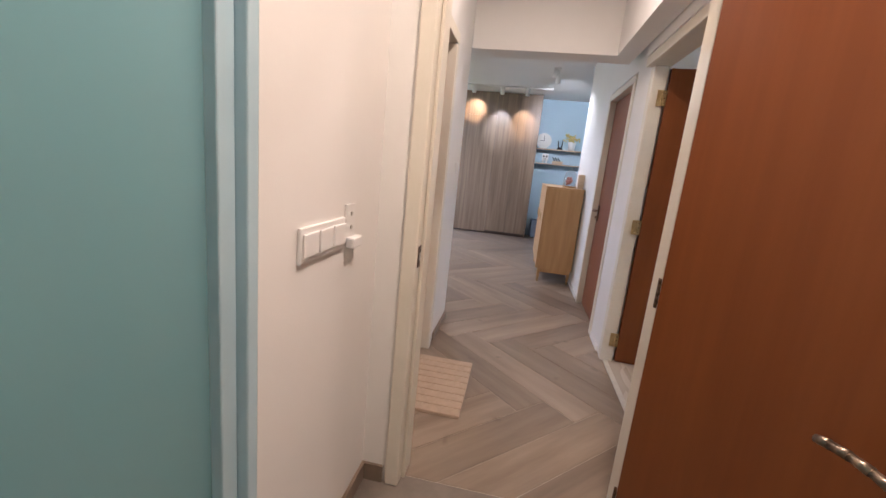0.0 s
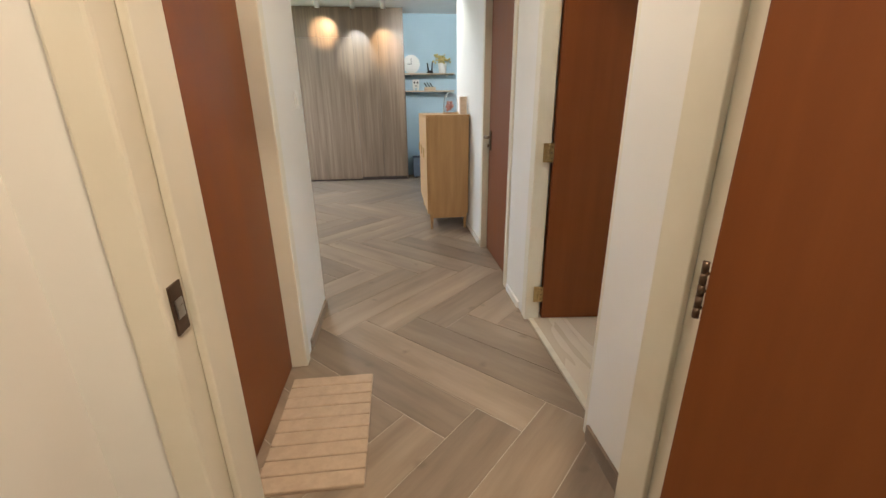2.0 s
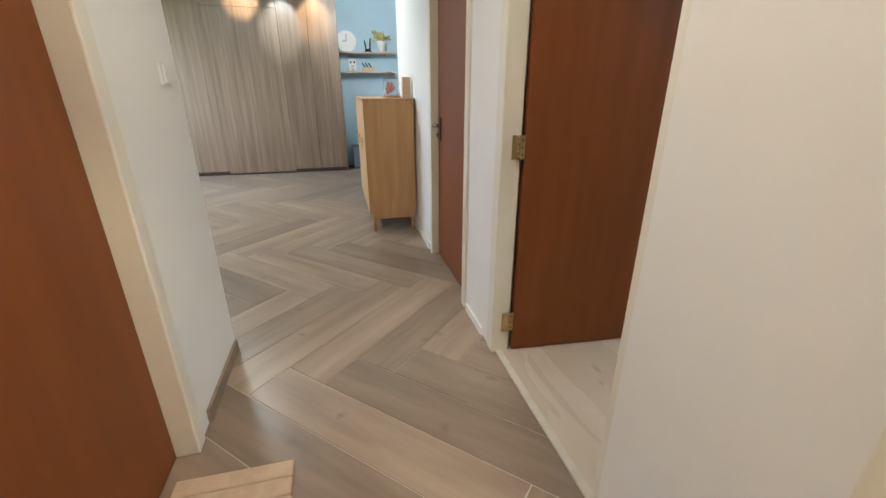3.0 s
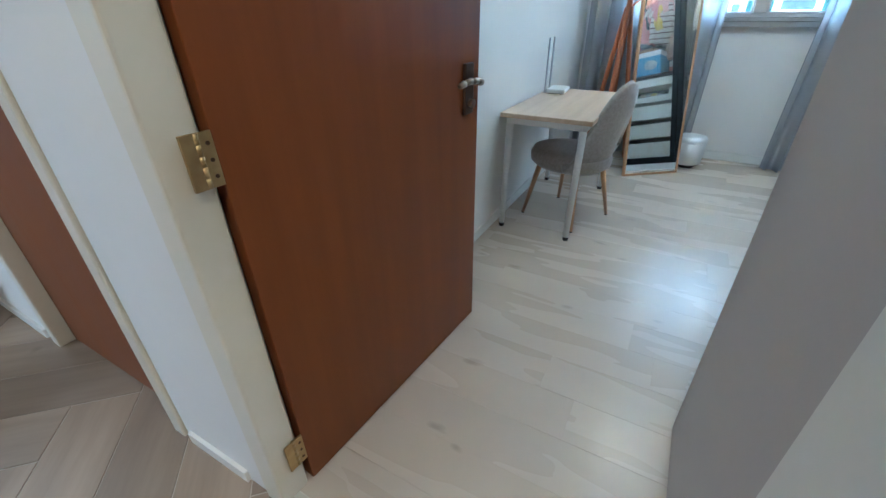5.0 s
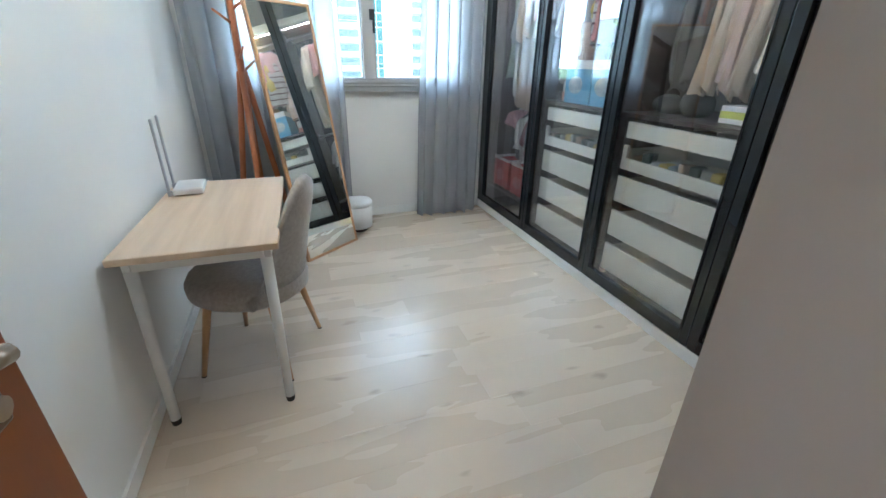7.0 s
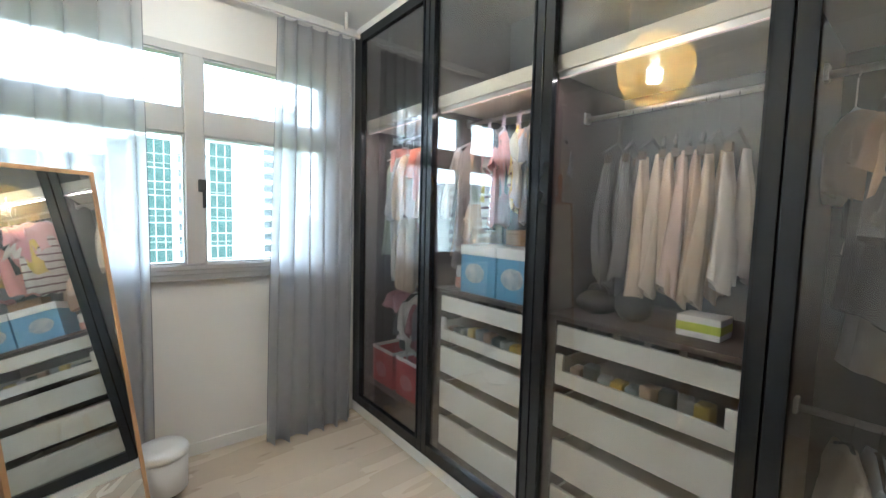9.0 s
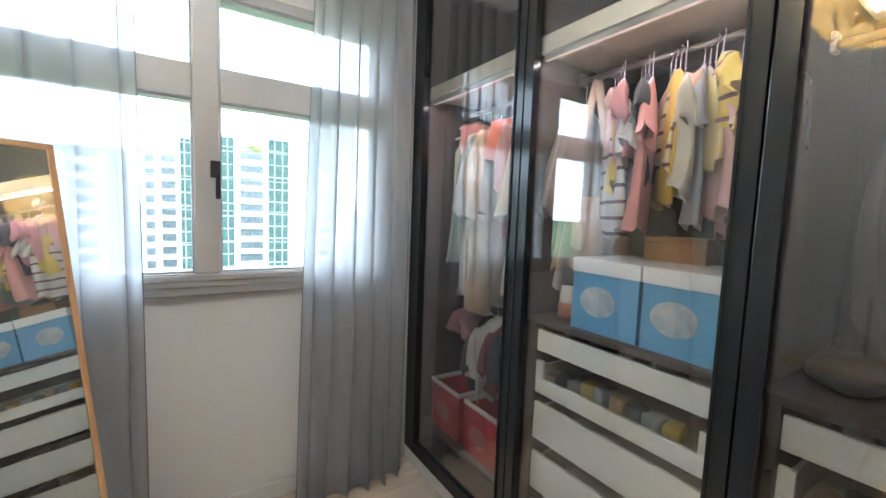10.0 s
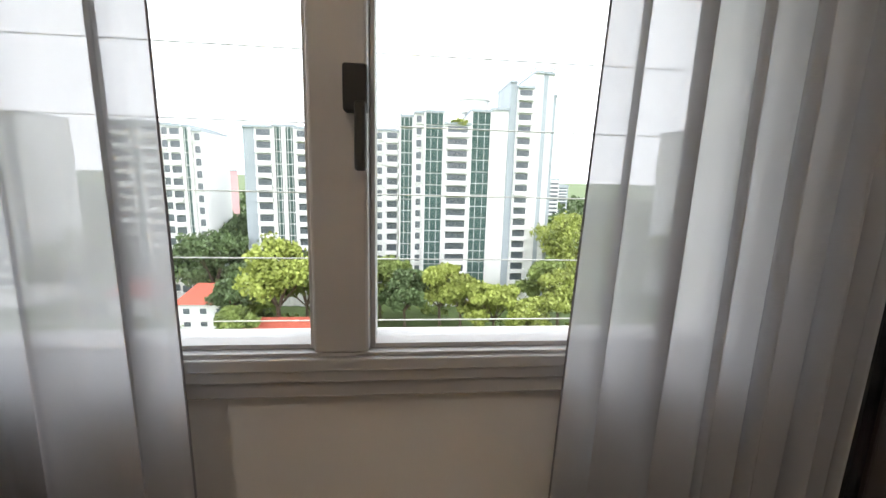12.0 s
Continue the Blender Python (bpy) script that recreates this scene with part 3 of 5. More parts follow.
def curtain(y0, y1, folds, seed, amp, flare, inner, label):
    """Gathered sheer cloth; folds of uneven width and depth that open towards the floor."""
    rnd = random.Random(seed)
    length = y1 - y0
    widths = [rnd.uniform(0.6, 1.5) for _ in range(folds)]
    ends = [sum(widths[:k]) / sum(widths) for k in range(folds + 1)]
    deep = [rnd.uniform(0.55, 1.25) for _ in range(folds)]
    lean = [rnd.uniform(-0.5, 0.5) for _ in range(folds)]
    p = [rnd.uniform(0, 6.28) for _ in range(5)]
    top, low, n = 2.64, 0.02, 26
    rows = []
    for k in range(23):
        v = k / 22
        row = []
        for f in range(folds):
            for i in range(n + (f == folds - 1)):
                q = i / n
                u = ends[f] + (ends[f + 1] - ends[f]) * q
                ph = 2 * math.pi * q
                w = length * (ends[f + 1] - ends[f])
                blend = 0.5 - 0.5 * math.cos(ph)
                d = amp * (0.8 + (deep[f] - 0.8) * blend) * (0.7 + 0.45 * v)
                x = d * math.cos(ph + lean[f] * blend * math.sin(1.6 * v + p[0])) + 0.004 * math.sin(3 * ph + 5 * v + p[1]) * (0.3 + v) + 0.008 * math.sin(7 * u + 3 * v + p[2])
                y = length * u + 0.235 * w * math.sin(ph) * (0.85 + 0.3 * math.sin(4 * u + p[3])) + (flare * u + 0.012 * math.sin(9 * u + 2.5 * v + p[4])) * (v - 0.4)
                row.append((x, y, top + (low - top) * v))
        rows.append(row)
    ob = thing("curtain", pose(5.255, y0, 0), label, "curtain", "bedroom curtains")
    part("cloth", sheet(bmesh.new(), rows), M_CURTAIN, ob, "", True)
    part("hem", sheet(bmesh.new(), [[(x - 0.001, y, z) for x, y, z in rows[-1]], [(x - 0.001, y, z + 0.09) for x, y, z in rows[-1]]]), M_CURTAIN, ob, "", True)
    part("heading_tape", sheet(bmesh.new(), [[(x - 0.001, y, z) for x, y, z in rows[0]], [(x - 0.001, y, z - 0.07) for x, y, z in rows[0]]]), M_CURTAIN, ob, "", True)
    edge = [row[0] if inner < 0 else row[-1] for row in rows]
    bm = sheet(bmesh.new(), [[(x - 0.002, y + q, z) for q in (-0.002, 0.002)] for x, y, z in edge])
    part("side_hem", bm, M_GREYCLOTH, ob, "darker stitched side hem", True)


M_GREYCLOTH = surface("grey_hem", (0.20, 0.20, 0.22), None, 0.9, 30)
curtain(1.83, 2.365, 6, 3, 0.040, 0.07, 1, "grey sheer curtain gathered beside the wardrobe")
curtain(2.985, 4.01, 9, 8, 0.036, 0.0, -1, "grey sheer curtain hanging over the window by the mirror")
rail = thing("curtain_rail", pose(5.255, 2.95, 2.66), "white curtain rail below the ceiling", "curtain rail")
part("track", boxed((-0.012, -1.15, 0.0), (0.012, 1.1, 0.025), 0.003), M_WHITE, rail)
for y in (-1.05, 0.0, 1.0):
    part("bracket", boxed((-0.01, y - 0.012, 0.0255), (0.01, y + 0.012, BCEIL - 2.66), 0.002), M_WHITE, rail)

# ---- wardrobe ----
WF_Y, WB_Y, WTOP = 1.75, 1.10, 2.74
JOINTS = [5.36, 4.540, 3.755, 2.955, 2.18]
plinth = tagged(part("wardrobe_plinth", boxed((2.175, 1.66, 0), (5.43, 1.742, 0.074), 0.002), M_WHITE), "white painted plinth under the wardrobe", "plinth")
structure("trim_wardrobe_side", boxed((5.363, 1.68, 0.076), (5.435, 1.74, WTOP)), M_BLACK, "black filler strip between wardrobe and wall")
structure("trim_wardrobe_top", boxed((2.18, 1.66, WTOP + 0.002), (5.435, 1.73, BCEIL)), M_WALL, "white filler above the wardrobe")


# Glow of the added fill strips; the wardrobe itself has no such strip.
M_FILLGLOW = glow("fill_glow", (1.0, 0.78, 0.70), 0.3)


def wardrobe_unit(x1, x0, drawers, shelf_z, rails, label, low_shelves=(), glowing=True):
    """One bay from x0 to x1: carcass boards, rails, drawers and a glazed black door."""
    cx = (x0 + x1) / 2
    ob = thing("wardrobe_unit", pose(cx, WF_Y, 0), label, "wardrobe", "wardrobe units along the wall")
    a, b = x0 - cx, x1 - cx
    y0, y1 = WB_Y - WF_Y, -0.055
    for p, q in ((a, a + 0.018), (b - 0.018, b)):
        part("side_panel", boxed((p, y0, 0.075), (q, y1, WTOP), 0.001), M_DARKBOARD, ob)
    part("back_panel", boxed((a + 0.019, y0, 0.075), (b - 0.019, y0 + 0.012, WTOP)), M_BACKBOARD, ob)
    part("bottom_panel", boxed((a + 0.019, y0 + 0.013, 0.076), (b - 0.019, y1, 0.10), 0.001), M_DARKBOARD, ob)
    part("top_panel", boxed((a + 0.019, y0 + 0.013, WTOP - 0.02), (b - 0.019, y1, WTOP), 0.001), M_DARKBOARD, ob)
    part("top_shelf", boxed((a + 0.019, y0 + 0.013, 2.085), (b - 0.019, y1 - 0.005, 2.15), 0.002), M_SHELF, ob, "pale oak shelf board")
    # Added holder and glowing face that carry the fill light.
    strip = part("strip_holder", boxed((a + 0.03, -0.086, 2.062), (b - 0.03, -0.070, 2.0845), 0.001), M_STEEL, ob, "added slim aluminium strip under the top shelf")
    if glowing:
        part("diffuser", boxed((a + 0.032, -0.084, 2.0595), (b - 0.032, -0.072, 2.0615)), M_FILLGLOW, strip, "added pale pink glowing strip as fill light")
    for z in ((shelf_z,) if shelf_z else ()) + tuple(low_shelves):
        part("shelf", boxed((a + 0.019, y0 + 0.013, z - 0.022), (b - 0.019, y1 - 0.01, z), 0.002), M_DARKBOARD, ob)
    for z in rails:
        r = part("clothes_rail", rodded((a + 0.02, -0.30, z), (b - 0.02, -0.30, z), 0.012), M_STEEL, ob, "steel clothes rail", True)
        for e in (a + 0.02, b - 0.032):
            part("rail_socket", boxed((e, -0.32, z - 0.02), (e + 0.012, -0.28, z + 0.03), 0.003), M_STEEL, r)
    if drawers:
        for lo, hi, glazed in ((0.945, 1.03, 0), (0.775, 0.905, 1), (0.585, 0.735, 0), (0.375, 0.53, 0), (0.15, 0.32, 0)):
            p, q = a + 0.07, b - 0.07
            if glazed:
                dr = part("drawer", many([((p, -0.095, lo), (q, -0.078, lo + 0.062)), ((p, -0.095, lo + 0.0625), (p + 0.035, -0.078, hi)), ((q - 0.035, -0.095, lo + 0.0625), (q, -0.078, hi))], 0.002), M_DRAWER, ob, "cream drawer front with a glass window")
                part("drawer_glass", boxed((p + 0.036, -0.089, lo + 0.063), (q - 0.036, -0.084, hi)), M_WINGLASS, dr)
            else:
                dr = part("drawer", boxed((p, -0.095, lo), (q, -0.078, hi), 0.003), M_DRAWER, ob, "cream drawer front")
            part("drawer_box", many([((p + 0.01, -0.56, lo + 0.01), (q - 0.01, -0.096, lo + 0.02)), ((p + 0.01, -0.56, lo + 0.021), (p + 0.022, -0.096, hi - 0.02)), ((q - 0.022, -0.56, lo + 0.021), (q - 0.01, -0.096, hi - 0.02)), ((p + 0.0225, -0.56, lo + 0.021), (q - 0.0225, -0.548, hi - 0.02))]), M_SHELF, dr)
        for p, q in ((a + 0.019, a + 0.066), (b - 0.066, b - 0.019)):
            part("drawer_cheek", boxed((p, y0 + 0.013, 0.101), (q, -0.075, shelf_z - 0.023), 0.001), M_DARKBOARD, ob)
    s = 0.048
    d = part("door", many([((a + 0.002, -0.036, 0.08), (a + s, -0.002, WTOP)), ((b - s, -0.036, 0.08), (b - 0.002, -0.002, WTOP)), ((a + s, -0.036, 0.08), (b - s, -0.002, 0.15)), ((a + s, -0.036, WTOP - 0.06), (b - s, -0.002, WTOP))], 0.003), M_BLACK, ob, "black metal framed glass door")
    part("door_pane", boxed((a + s - 0.006, -0.022, 0.146), (b - s + 0.006, -0.017, WTOP - 0.056)), M_DOORGLASS, d, "smoked glass pane").visible_shadow = False
    part("door_bead", many([((b - s - 0.004, -0.0015, 0.15), (b - s + 0.004, 0.004, WTOP - 0.06)), ((a + s - 0.004, -0.0015, 0.15), (a + s + 0.004, 0.004, WTOP - 0.06))]), M_BLACK, d, "glossy black bead")
    return ob


wardrobe_unit(JOINTS[0], JOINTS[1], False, 0.0, (2.03, 1.0), "dark wardrobe unit with a glass door and hanging clothes", (0.27,))
wardrobe_unit(JOINTS[1], JOINTS[2], True, 1.075, (2.03,), "dark wardrobe unit with cream drawers and blue boxes")
wardrobe_unit(JOINTS[2], JOINTS[3], True, 1.075, (1.93,), "dark wardrobe unit with cream drawers and hanging trousers")
wardrobe_unit(JOINTS[3], JOINTS[4], False, 0.0, (1.93, 0.90), "dark wardrobe unit with two rails of clothes", (0.14,), False)
# ---- bedroom furniture ----
d = thing("desk", pose(3.28, 3.49, 0, 0, 0, -1.0), "small desk with a pale wood top and white metal legs", "desk")
part("tabletop", boxed((0.0, 0.0, 0.694), (0.95, 0.52, 0.72), 0.004), M_DESK, d, "pale ash-look tabletop")
part("apron", many([((0.03, 0.03, 0.655), (0.92, 0.055, 0.693)), ((0.03, 0.465, 0.655), (0.92, 0.49, 0.693)), ((0.03, 0.056, 0.655), (0.055, 0.464, 0.693)), ((0.895, 0.056, 0.655), (0.92, 0.464, 0.693))], 0.003), M_WHITE, d, "white metal under-frame")
for x, y in ((0.04, 0.05), (0.04, 0.47), (0.91, 0.05), (0.91, 0.47)):
    lg = part("leg", rodded((x + (0.035 if x > 0.5 else -0.035), y, 0.03), (x, y, 0.654), 0.017, 0.021, 16), M_WHITE, d, "", True)
    part("rubber_foot", rodded((x + (0.035 if x > 0.5 else -0.035), y, 0.006), (x + (0.035 if x > 0.5 else -0.035), y, 0.0295), 0.016, 0.018, 14), M_RUBBER, lg)

c = thing("tub_chair", pose(3.657, 3.646, 0.006, 0, 0, -21.7), "grey upholstered tub chair with splayed beech legs", "chair")
rows = []
for k in range(9):
    v = k / 8
    ang = 1.35 - 0.25 * v ** 2
    r = 0.215 + 0.045 * v
    rows.append([(r * math.sin(t) * 1.02, -0.02 - r * math.cos(t) * 0.98 - 0.035 * v, 0.43 + 0.44 * v - 0.33 * v * t * t) for t in [ang * (2 * i / 22 - 1) for i in range(23)]])
inner = [[(x * 0.86, (y + 0.02) * 0.86 - 0.02, z) for x, y, z in row] for row in rows]
bm = bmesh.new()
sheet(bm, rows)
sheet(bm, inner)
sheet(bm, [rows[-1], [((a[0] + b[0]) / 2, (a[1] + b[1]) / 2, a[2] + 0.016) for a, b in zip(rows[-1], inner[-1])], inner[-1]])
sheet(bm, [[r[0] for r in rows], [r[0] for r in inner]])
sheet(bm, [[r[-1] for r in rows], [r[-1] for r in inner]])
sheet(bm, [rows[0], inner[0]])
bmesh.ops.remove_doubles(bm, verts=bm.verts, dist=0.0005)
part("backrest", bm, M_FELT, c, "curved grey upholstered back", True)
bm = bmesh.new()
rings = [(0.10, 0.345), (0.20, 0.35), (0.228, 0.375), (0.232, 0.42), (0.215, 0.452), (0.12, 0.462)]
spun(bm, rings, 28)
for v in bm.verts:
    v.co.y = v.co.y * 1.05 + (0.03 if v.co.y > 0 else 0)
part("seat", bm, M_FELT, c, "padded grey seat", True)
for x, y in ((0.139, 0.139), (-0.139, 0.139), (0.139, -0.139), (-0.139, -0.139)):
    lg = part("leg", rodded((x * 1.42, y * 1.42, 0.006), (x, y, 0.352), 0.010, 0.018, 14), M_BEECH, c, "beech wood leg", True)
    part("foot_glide", rodded((x * 1.425, y * 1.425, 0.0), (x * 1.42, y * 1.42, 0.0058), 0.0105, sides=10), M_RUBBER, lg)

M_GREYPLASTIC = surface("grey_plastic", (0.42, 0.43, 0.45), None, 0.4, 14, bump=0.02)
r = thing("router", pose(4.06, 3.90, 0.72, 0, 0, 4), "flat white wireless router with two upright aerials on the desk", "router")
part("body", boxed((-0.09, -0.07, 0.004), (0.10, 0.055, 0.032), 0.007), M_PLASTIC, r)
part("foot", boxed((-0.07, -0.05, 0), (0.08, 0.045, 0.0038)), M_RUBBER, r)
for x, y in ((-0.085, 0.062), (0.055, 0.062)):
    a = part("aerial", boxed((x - 0.010, y, 0.030), (x + 0.010, y + 0.010, 0.345), 0.004), M_GREYPLASTIC, r, "upright grey aerial")
    part("aerial_joint", boxed((x - 0.011, y - 0.006, 0.006), (x + 0.011, y + 0.012, 0.0295), 0.003), M_GREYPLASTIC, a)

# leaning mirror
MW, ML = 0.49, 1.66
m = thing("standing_mirror", pose(4.592, 3.40, 0.006, 0, 0, -52.0) @ pose(0, 0, 0, 90 - 10.0 - 90, 0, 0), "tall mirror in a thin wooden frame leaning in the corner", "mirror")
part("mirror_glass", boxed((0.018, 0.004, 0.018), (MW - 0.018, 0.010, ML - 0.018)), M_MIRROR, m, "silvered mirror glass")
part("mirror_frame", many([((0, 0, 0), (0.018, 0.026, ML)), ((MW - 0.018, 0, 0), (MW, 0.026, ML)), ((0.0182, 0, 0), (MW - 0.0182, 0.026, 0.018)), ((0.0182, 0, ML - 0.018), (MW - 0.0182, 0.026, ML))], 0.002), M_BEECH, m)
part("mirror_back", boxed((0.019, 0.012, 0.019), (MW - 0.019, 0.022, ML - 0.019)), M_DARKBOARD, m)

# coat rack
c = thing("coat_rack", pose(5.02, 3.66, 0.006), "orange-stained wooden coat rack with slanting pegs", "coat rack")
part("pole", rodded((0, 0, 0.30), (0, 0, 1.86), 0.027, 0.019, 14), M_ORANGEWOOD, c, "", True)
for k in range(3):
    an = radians(60 + 120 * k)
    part("leg", rodded((0.22 * math.cos(an), 0.22 * math.sin(an), 0.0), (0.016 * math.cos(an), 0.016 * math.sin(an), 1.22), 0.021, 0.019, 12), M_ORANGEWOOD, c, "", True)
for k, (z, an) in enumerate(((1.74, 200), (1.66, 20), (1.58, 250), (1.50, 130), (1.30, 200), (1.22, 320))):
    an = radians(an)
    part("peg", rodded((0.015 * math.cos(an), 0.015 * math.sin(an), z), (0.125 * math.cos(an), 0.125 * math.sin(an), z + 0.065), 0.009, 0.007, 10), M_ORANGEWOOD, c, "", True)
part("finial", spun(bmesh.new(), [(0.017, 1.86), (0.024, 1.875), (0.022, 1.895), (0.008, 1.91)], 14), M_ORANGEWOOD, c, "", True)

b = thing("pedal_bin", pose(5.12, 2.97, 0.006), "small round white bin on a dark foot", "bin")
part("drum", spun(bmesh.new(), [(0.095, 0.03), (0.115, 0.04), (0.120, 0.22)], 28), M_PLASTIC, b, "", True)
part("lid", spun(bmesh.new(), [(0.123, 0.2205), (0.124, 0.245), (0.112, 0.262), (0.05, 0.268)], 28), M_PLASTIC, b, "", True)
part("foot_ring", spun(bmesh.new(), [(0.07, 0.0), (0.07, 0.0295)], 20), M_RUBBER, b)

# woven pendant lamp
p = thing("pendant_lamp", pose(3.85, 2.90, 2.40), "round straw-coloured woven pendant lamp", "lamp")
rnd = random.Random(4)
bm = bmesh.new()
for k in range(150):
    q = Euler((rnd.uniform(0, 6.28), rnd.uniform(0, 6.28), rnd.uniform(0, 6.28))).to_matrix()
    tilt, rr = rnd.uniform(-0.7, 0.7), rnd.uniform(0.205, 0.22)
    pts = []
    for i in range(29):
        t = 2 * math.pi * i / 28
        v = q @ Vector((math.cos(t) * math.cos(tilt), math.sin(t) * math.cos(tilt), math.sin(tilt))) * rr
        n = v.normalized().cross(q @ Vector((-math.sin(t), math.cos(t), 0))) * 0.0024
        pts.append((v - n, v + n))
    sheet(bm, [[a for a, _ in pts], [b for _, b in pts]])
M_STRAW = cloth("straw_cord", (0.78, 0.62, 0.32), 0.0, 0.22)
M_BULB = glow("warm_bulb", (1.0, 0.88, 0.66), 30.0)
part("shade", bm, M_STRAW, p, "woven straw-coloured ball shade")
part("bulb", spun(bmesh.new(), [(0.008, 0.02), (0.024, 0.03), (0.03, 0.055), (0.02, 0.085), (0.014, 0.11)], 16), M_BULB, p, "glowing warm bulb", True)
part("cord", rodded((0, 0, 0.11), (0, 0, BCEIL - 2.40 - 0.03), 0.003, sides=8), M_PLASTIC, p)
part("ceiling_rose", rodded((0, 0, BCEIL - 2.40 - 0.03), (0, 0, BCEIL - 2.40), 0.045, 0.05, 20), M_PLASTIC, p)

# ---- corridor and living room things ----
c = thing("shoe_cabinet", pose(1.15, 6.45, 0), "tall oak veneer cabinet on short tapered legs", "cabinet")
part("body", boxed((-0.215, -0.60, 0.17), (0.195, 0.60, 1.15), 0.004), M_OAK, c)
part("top", boxed((-0.235, -0.605, 1.1505), (0.20, 0.605, 1.168), 0.003), M_OAK, c)
for y0, y1 in ((-0.595, -0.20), (-0.197, 0.197), (0.20, 0.595)):
    dd = part("door", boxed((-0.234, y0, 0.175), (-0.2155, y1, 1.145), 0.002), M_OAK, c)
    part("handle", boxed((-0.245, y1 - 0.035, 0.72), (-0.2345, y1 - 0.025, 0.82), 0.002), M_BRASS, dd)
part("base_rail", many([((-0.20, -0.59, 0.125), (-0.18, 0.59, 0.1695)), ((-0.179, -0.59, 0.125), (0.18, -0.57, 0.1695))]), M_OAK, c)
for x in (-0.19, 0.165):
    for y in (-0.565, 0.565):
        part("leg", rodded((x, y, 0), (x, y, 0.169), 0.012, 0.022, 12), M_OAK, c, "", True)

u = thing("living_wardrobe", pose(-0.1, 9.36, 0), "full-height grey-brown wood-grain wardrobe wall", "wardrobe")
xs = [-2.2, -1.54, -0.87, 0.10, 0.50, 0.90]
part("body", boxed((-2.2, -0.20, 0.0), (0.90, 0.24, 2.745)), M_DARKBOARD, u)
for a, b in zip(xs, xs[1:]):
    if b == 0.10:
        part("door", boxed((a + 0.002, -0.23, 0.03), (b - 0.002, -0.201, 2.30), 0.0015), M_WALNUT, u)
        part("door", boxed((a + 0.002, -0.23, 2.304), (b - 0.002, -0.201, 2.74), 0.0015), M_WALNUT, u)
    else:
        part("door", boxed((a + 0.002, -0.23, 0.06), (b - 0.002, -0.201, 2.74), 0.0015), M_WALNUT, u)
part("end_panel", boxed((0.901, -0.232, 0.0), (0.918, 0.24, 2.745), 0.001), M_WALNUT, u)

t = thing("track_light", pose(0.0, 8.50, CEIL), "white ceiling track with three white spotlight heads", "spotlight")
part("track", boxed((-1.0, -0.015, -0.03), (0.95, 0.015, 0.0), 0.002), M_PLASTIC, t)
for x in (-0.42, 0.08, 0.52):
    hd = part("spot_head", rodded((x, 0.0, -0.15), (x, 0.0, -0.031), 0.036, 0.036, 18), M_PLASTIC, t, "", True)
    part("stem", rodded((x, 0.0, -0.0315), (x, 0.0, -0.0302), 0.01), M_PLASTIC, hd)
t = thing("ceiling_spotlight", pose(0.90, 7.03, CEIL), "white ceiling fixture with two swivelling spotlights", "spotlight")
part("base", rodded((0, 0, -0.025), (0, 0, 0), 0.05, 0.05, 20), M_PLASTIC, t)
part("spot_head", rodded((-0.03, -0.02, -0.14), (-0.01, 0.0, -0.03), 0.035, 0.03, 16), M_PLASTIC, t, "", True)
part("spot_head", rodded((0.03, 0.03, -0.20), (0.012, 0.0, -0.03), 0.035, 0.02, 16), M_PLASTIC, t, "", True)

M_SHELFWOOD = surface("light_shelf_wood", (0.66, 0.52, 0.36), None, 0.5, 4, (1, 8, 8))
for z in (1.795, 1.51):
    sh = thing("wall_shelf", pose(1.30, 9.62, z), "thin pale wooden shelf on the blue wall", "shelf", "wall shelves")
    part("board", boxed((-0.47, -0.20, -0.02), (0.40, 0.0, 0.0), 0.002), M_SHELFWOOD, sh)
    for x in (-0.35, 0.28):
        part("bracket", boxed((x, -0.15, -0.045), (x + 0.015, 0.0, -0.0205)), M_WHITE, sh)
k = thing("clock", pose(0.95, 9.53, 1.795), "round white clock standing on the shelf", "clock")
part("case", rodded((0, 0.02, 0.15), (0, -0.02, 0.15), 0.15, 0.15, 32), M_PLASTIC, k)
part("dial", rodded((0, -0.0205, 0.15), (0, -0.024, 0.15), 0.135, 0.135, 32), M_WHITE, k)
part("pointer", many([((-0.004, -0.028, 0.15), (0.004, -0.0245, 0.25)), ((-0.07, -0.028, 0.146), (0.0, -0.0245, 0.154))]), M_RUBBER, k)
k = thing("flower_pot", pose(1.50, 9.52, 1.795), "small white pot with a pale yellow bouquet", "plant")
part("pot", spun(bmesh.new(), [(0.06, 0.0), (0.08, 0.16), (0.072, 0.165)], 18), M_PLASTIC, k, "", True)
M_FLOWER = surface("pale_yellow_petals", (0.70, 0.52, 0.22), (0.5, 0.5, 0.2), 0.8, 40)
bm = bmesh.new()
for _ in range(46):
    v = Vector((rnd.gauss(0, 0.07), rnd.gauss(0, 0.05), 0.23 + rnd.gauss(0, 0.04)))
    bmesh.ops.create_icosphere(bm, subdivisions=1, radius=rnd.uniform(0.014, 0.026), matrix=Matrix.Translation(v))
for _ in range(12):
    rod(bm, (0, 0, 0.14), (rnd.gauss(0, 0.06), rnd.gauss(0, 0.04), 0.23), 0.003, sides=5)
part("bouquet", bm, M_FLOWER, k, "pale yellow flowers")["kind"] = "stuff"
k = thing("figurine", pose(1.28, 9.52, 1.795), "small dark ornament on the shelf", "ornament")
part("body", rod(rod(spun(bmesh.new(), [(0.06, 0), (0.05, 0.03), (0.02, 0.05)], 14), (-0.03, 0, 0.04), (-0.05, 0, 0.17), 0.014, 0.008), (0.03, 0, 0.04), (0.04, 0, 0.20), 0.014, 0.008), M_RUBBER, k)
k = thing("block_ornament", pose(1.02, 9.52, 1.51), "white square block ornament with a dark pattern", "ornament")
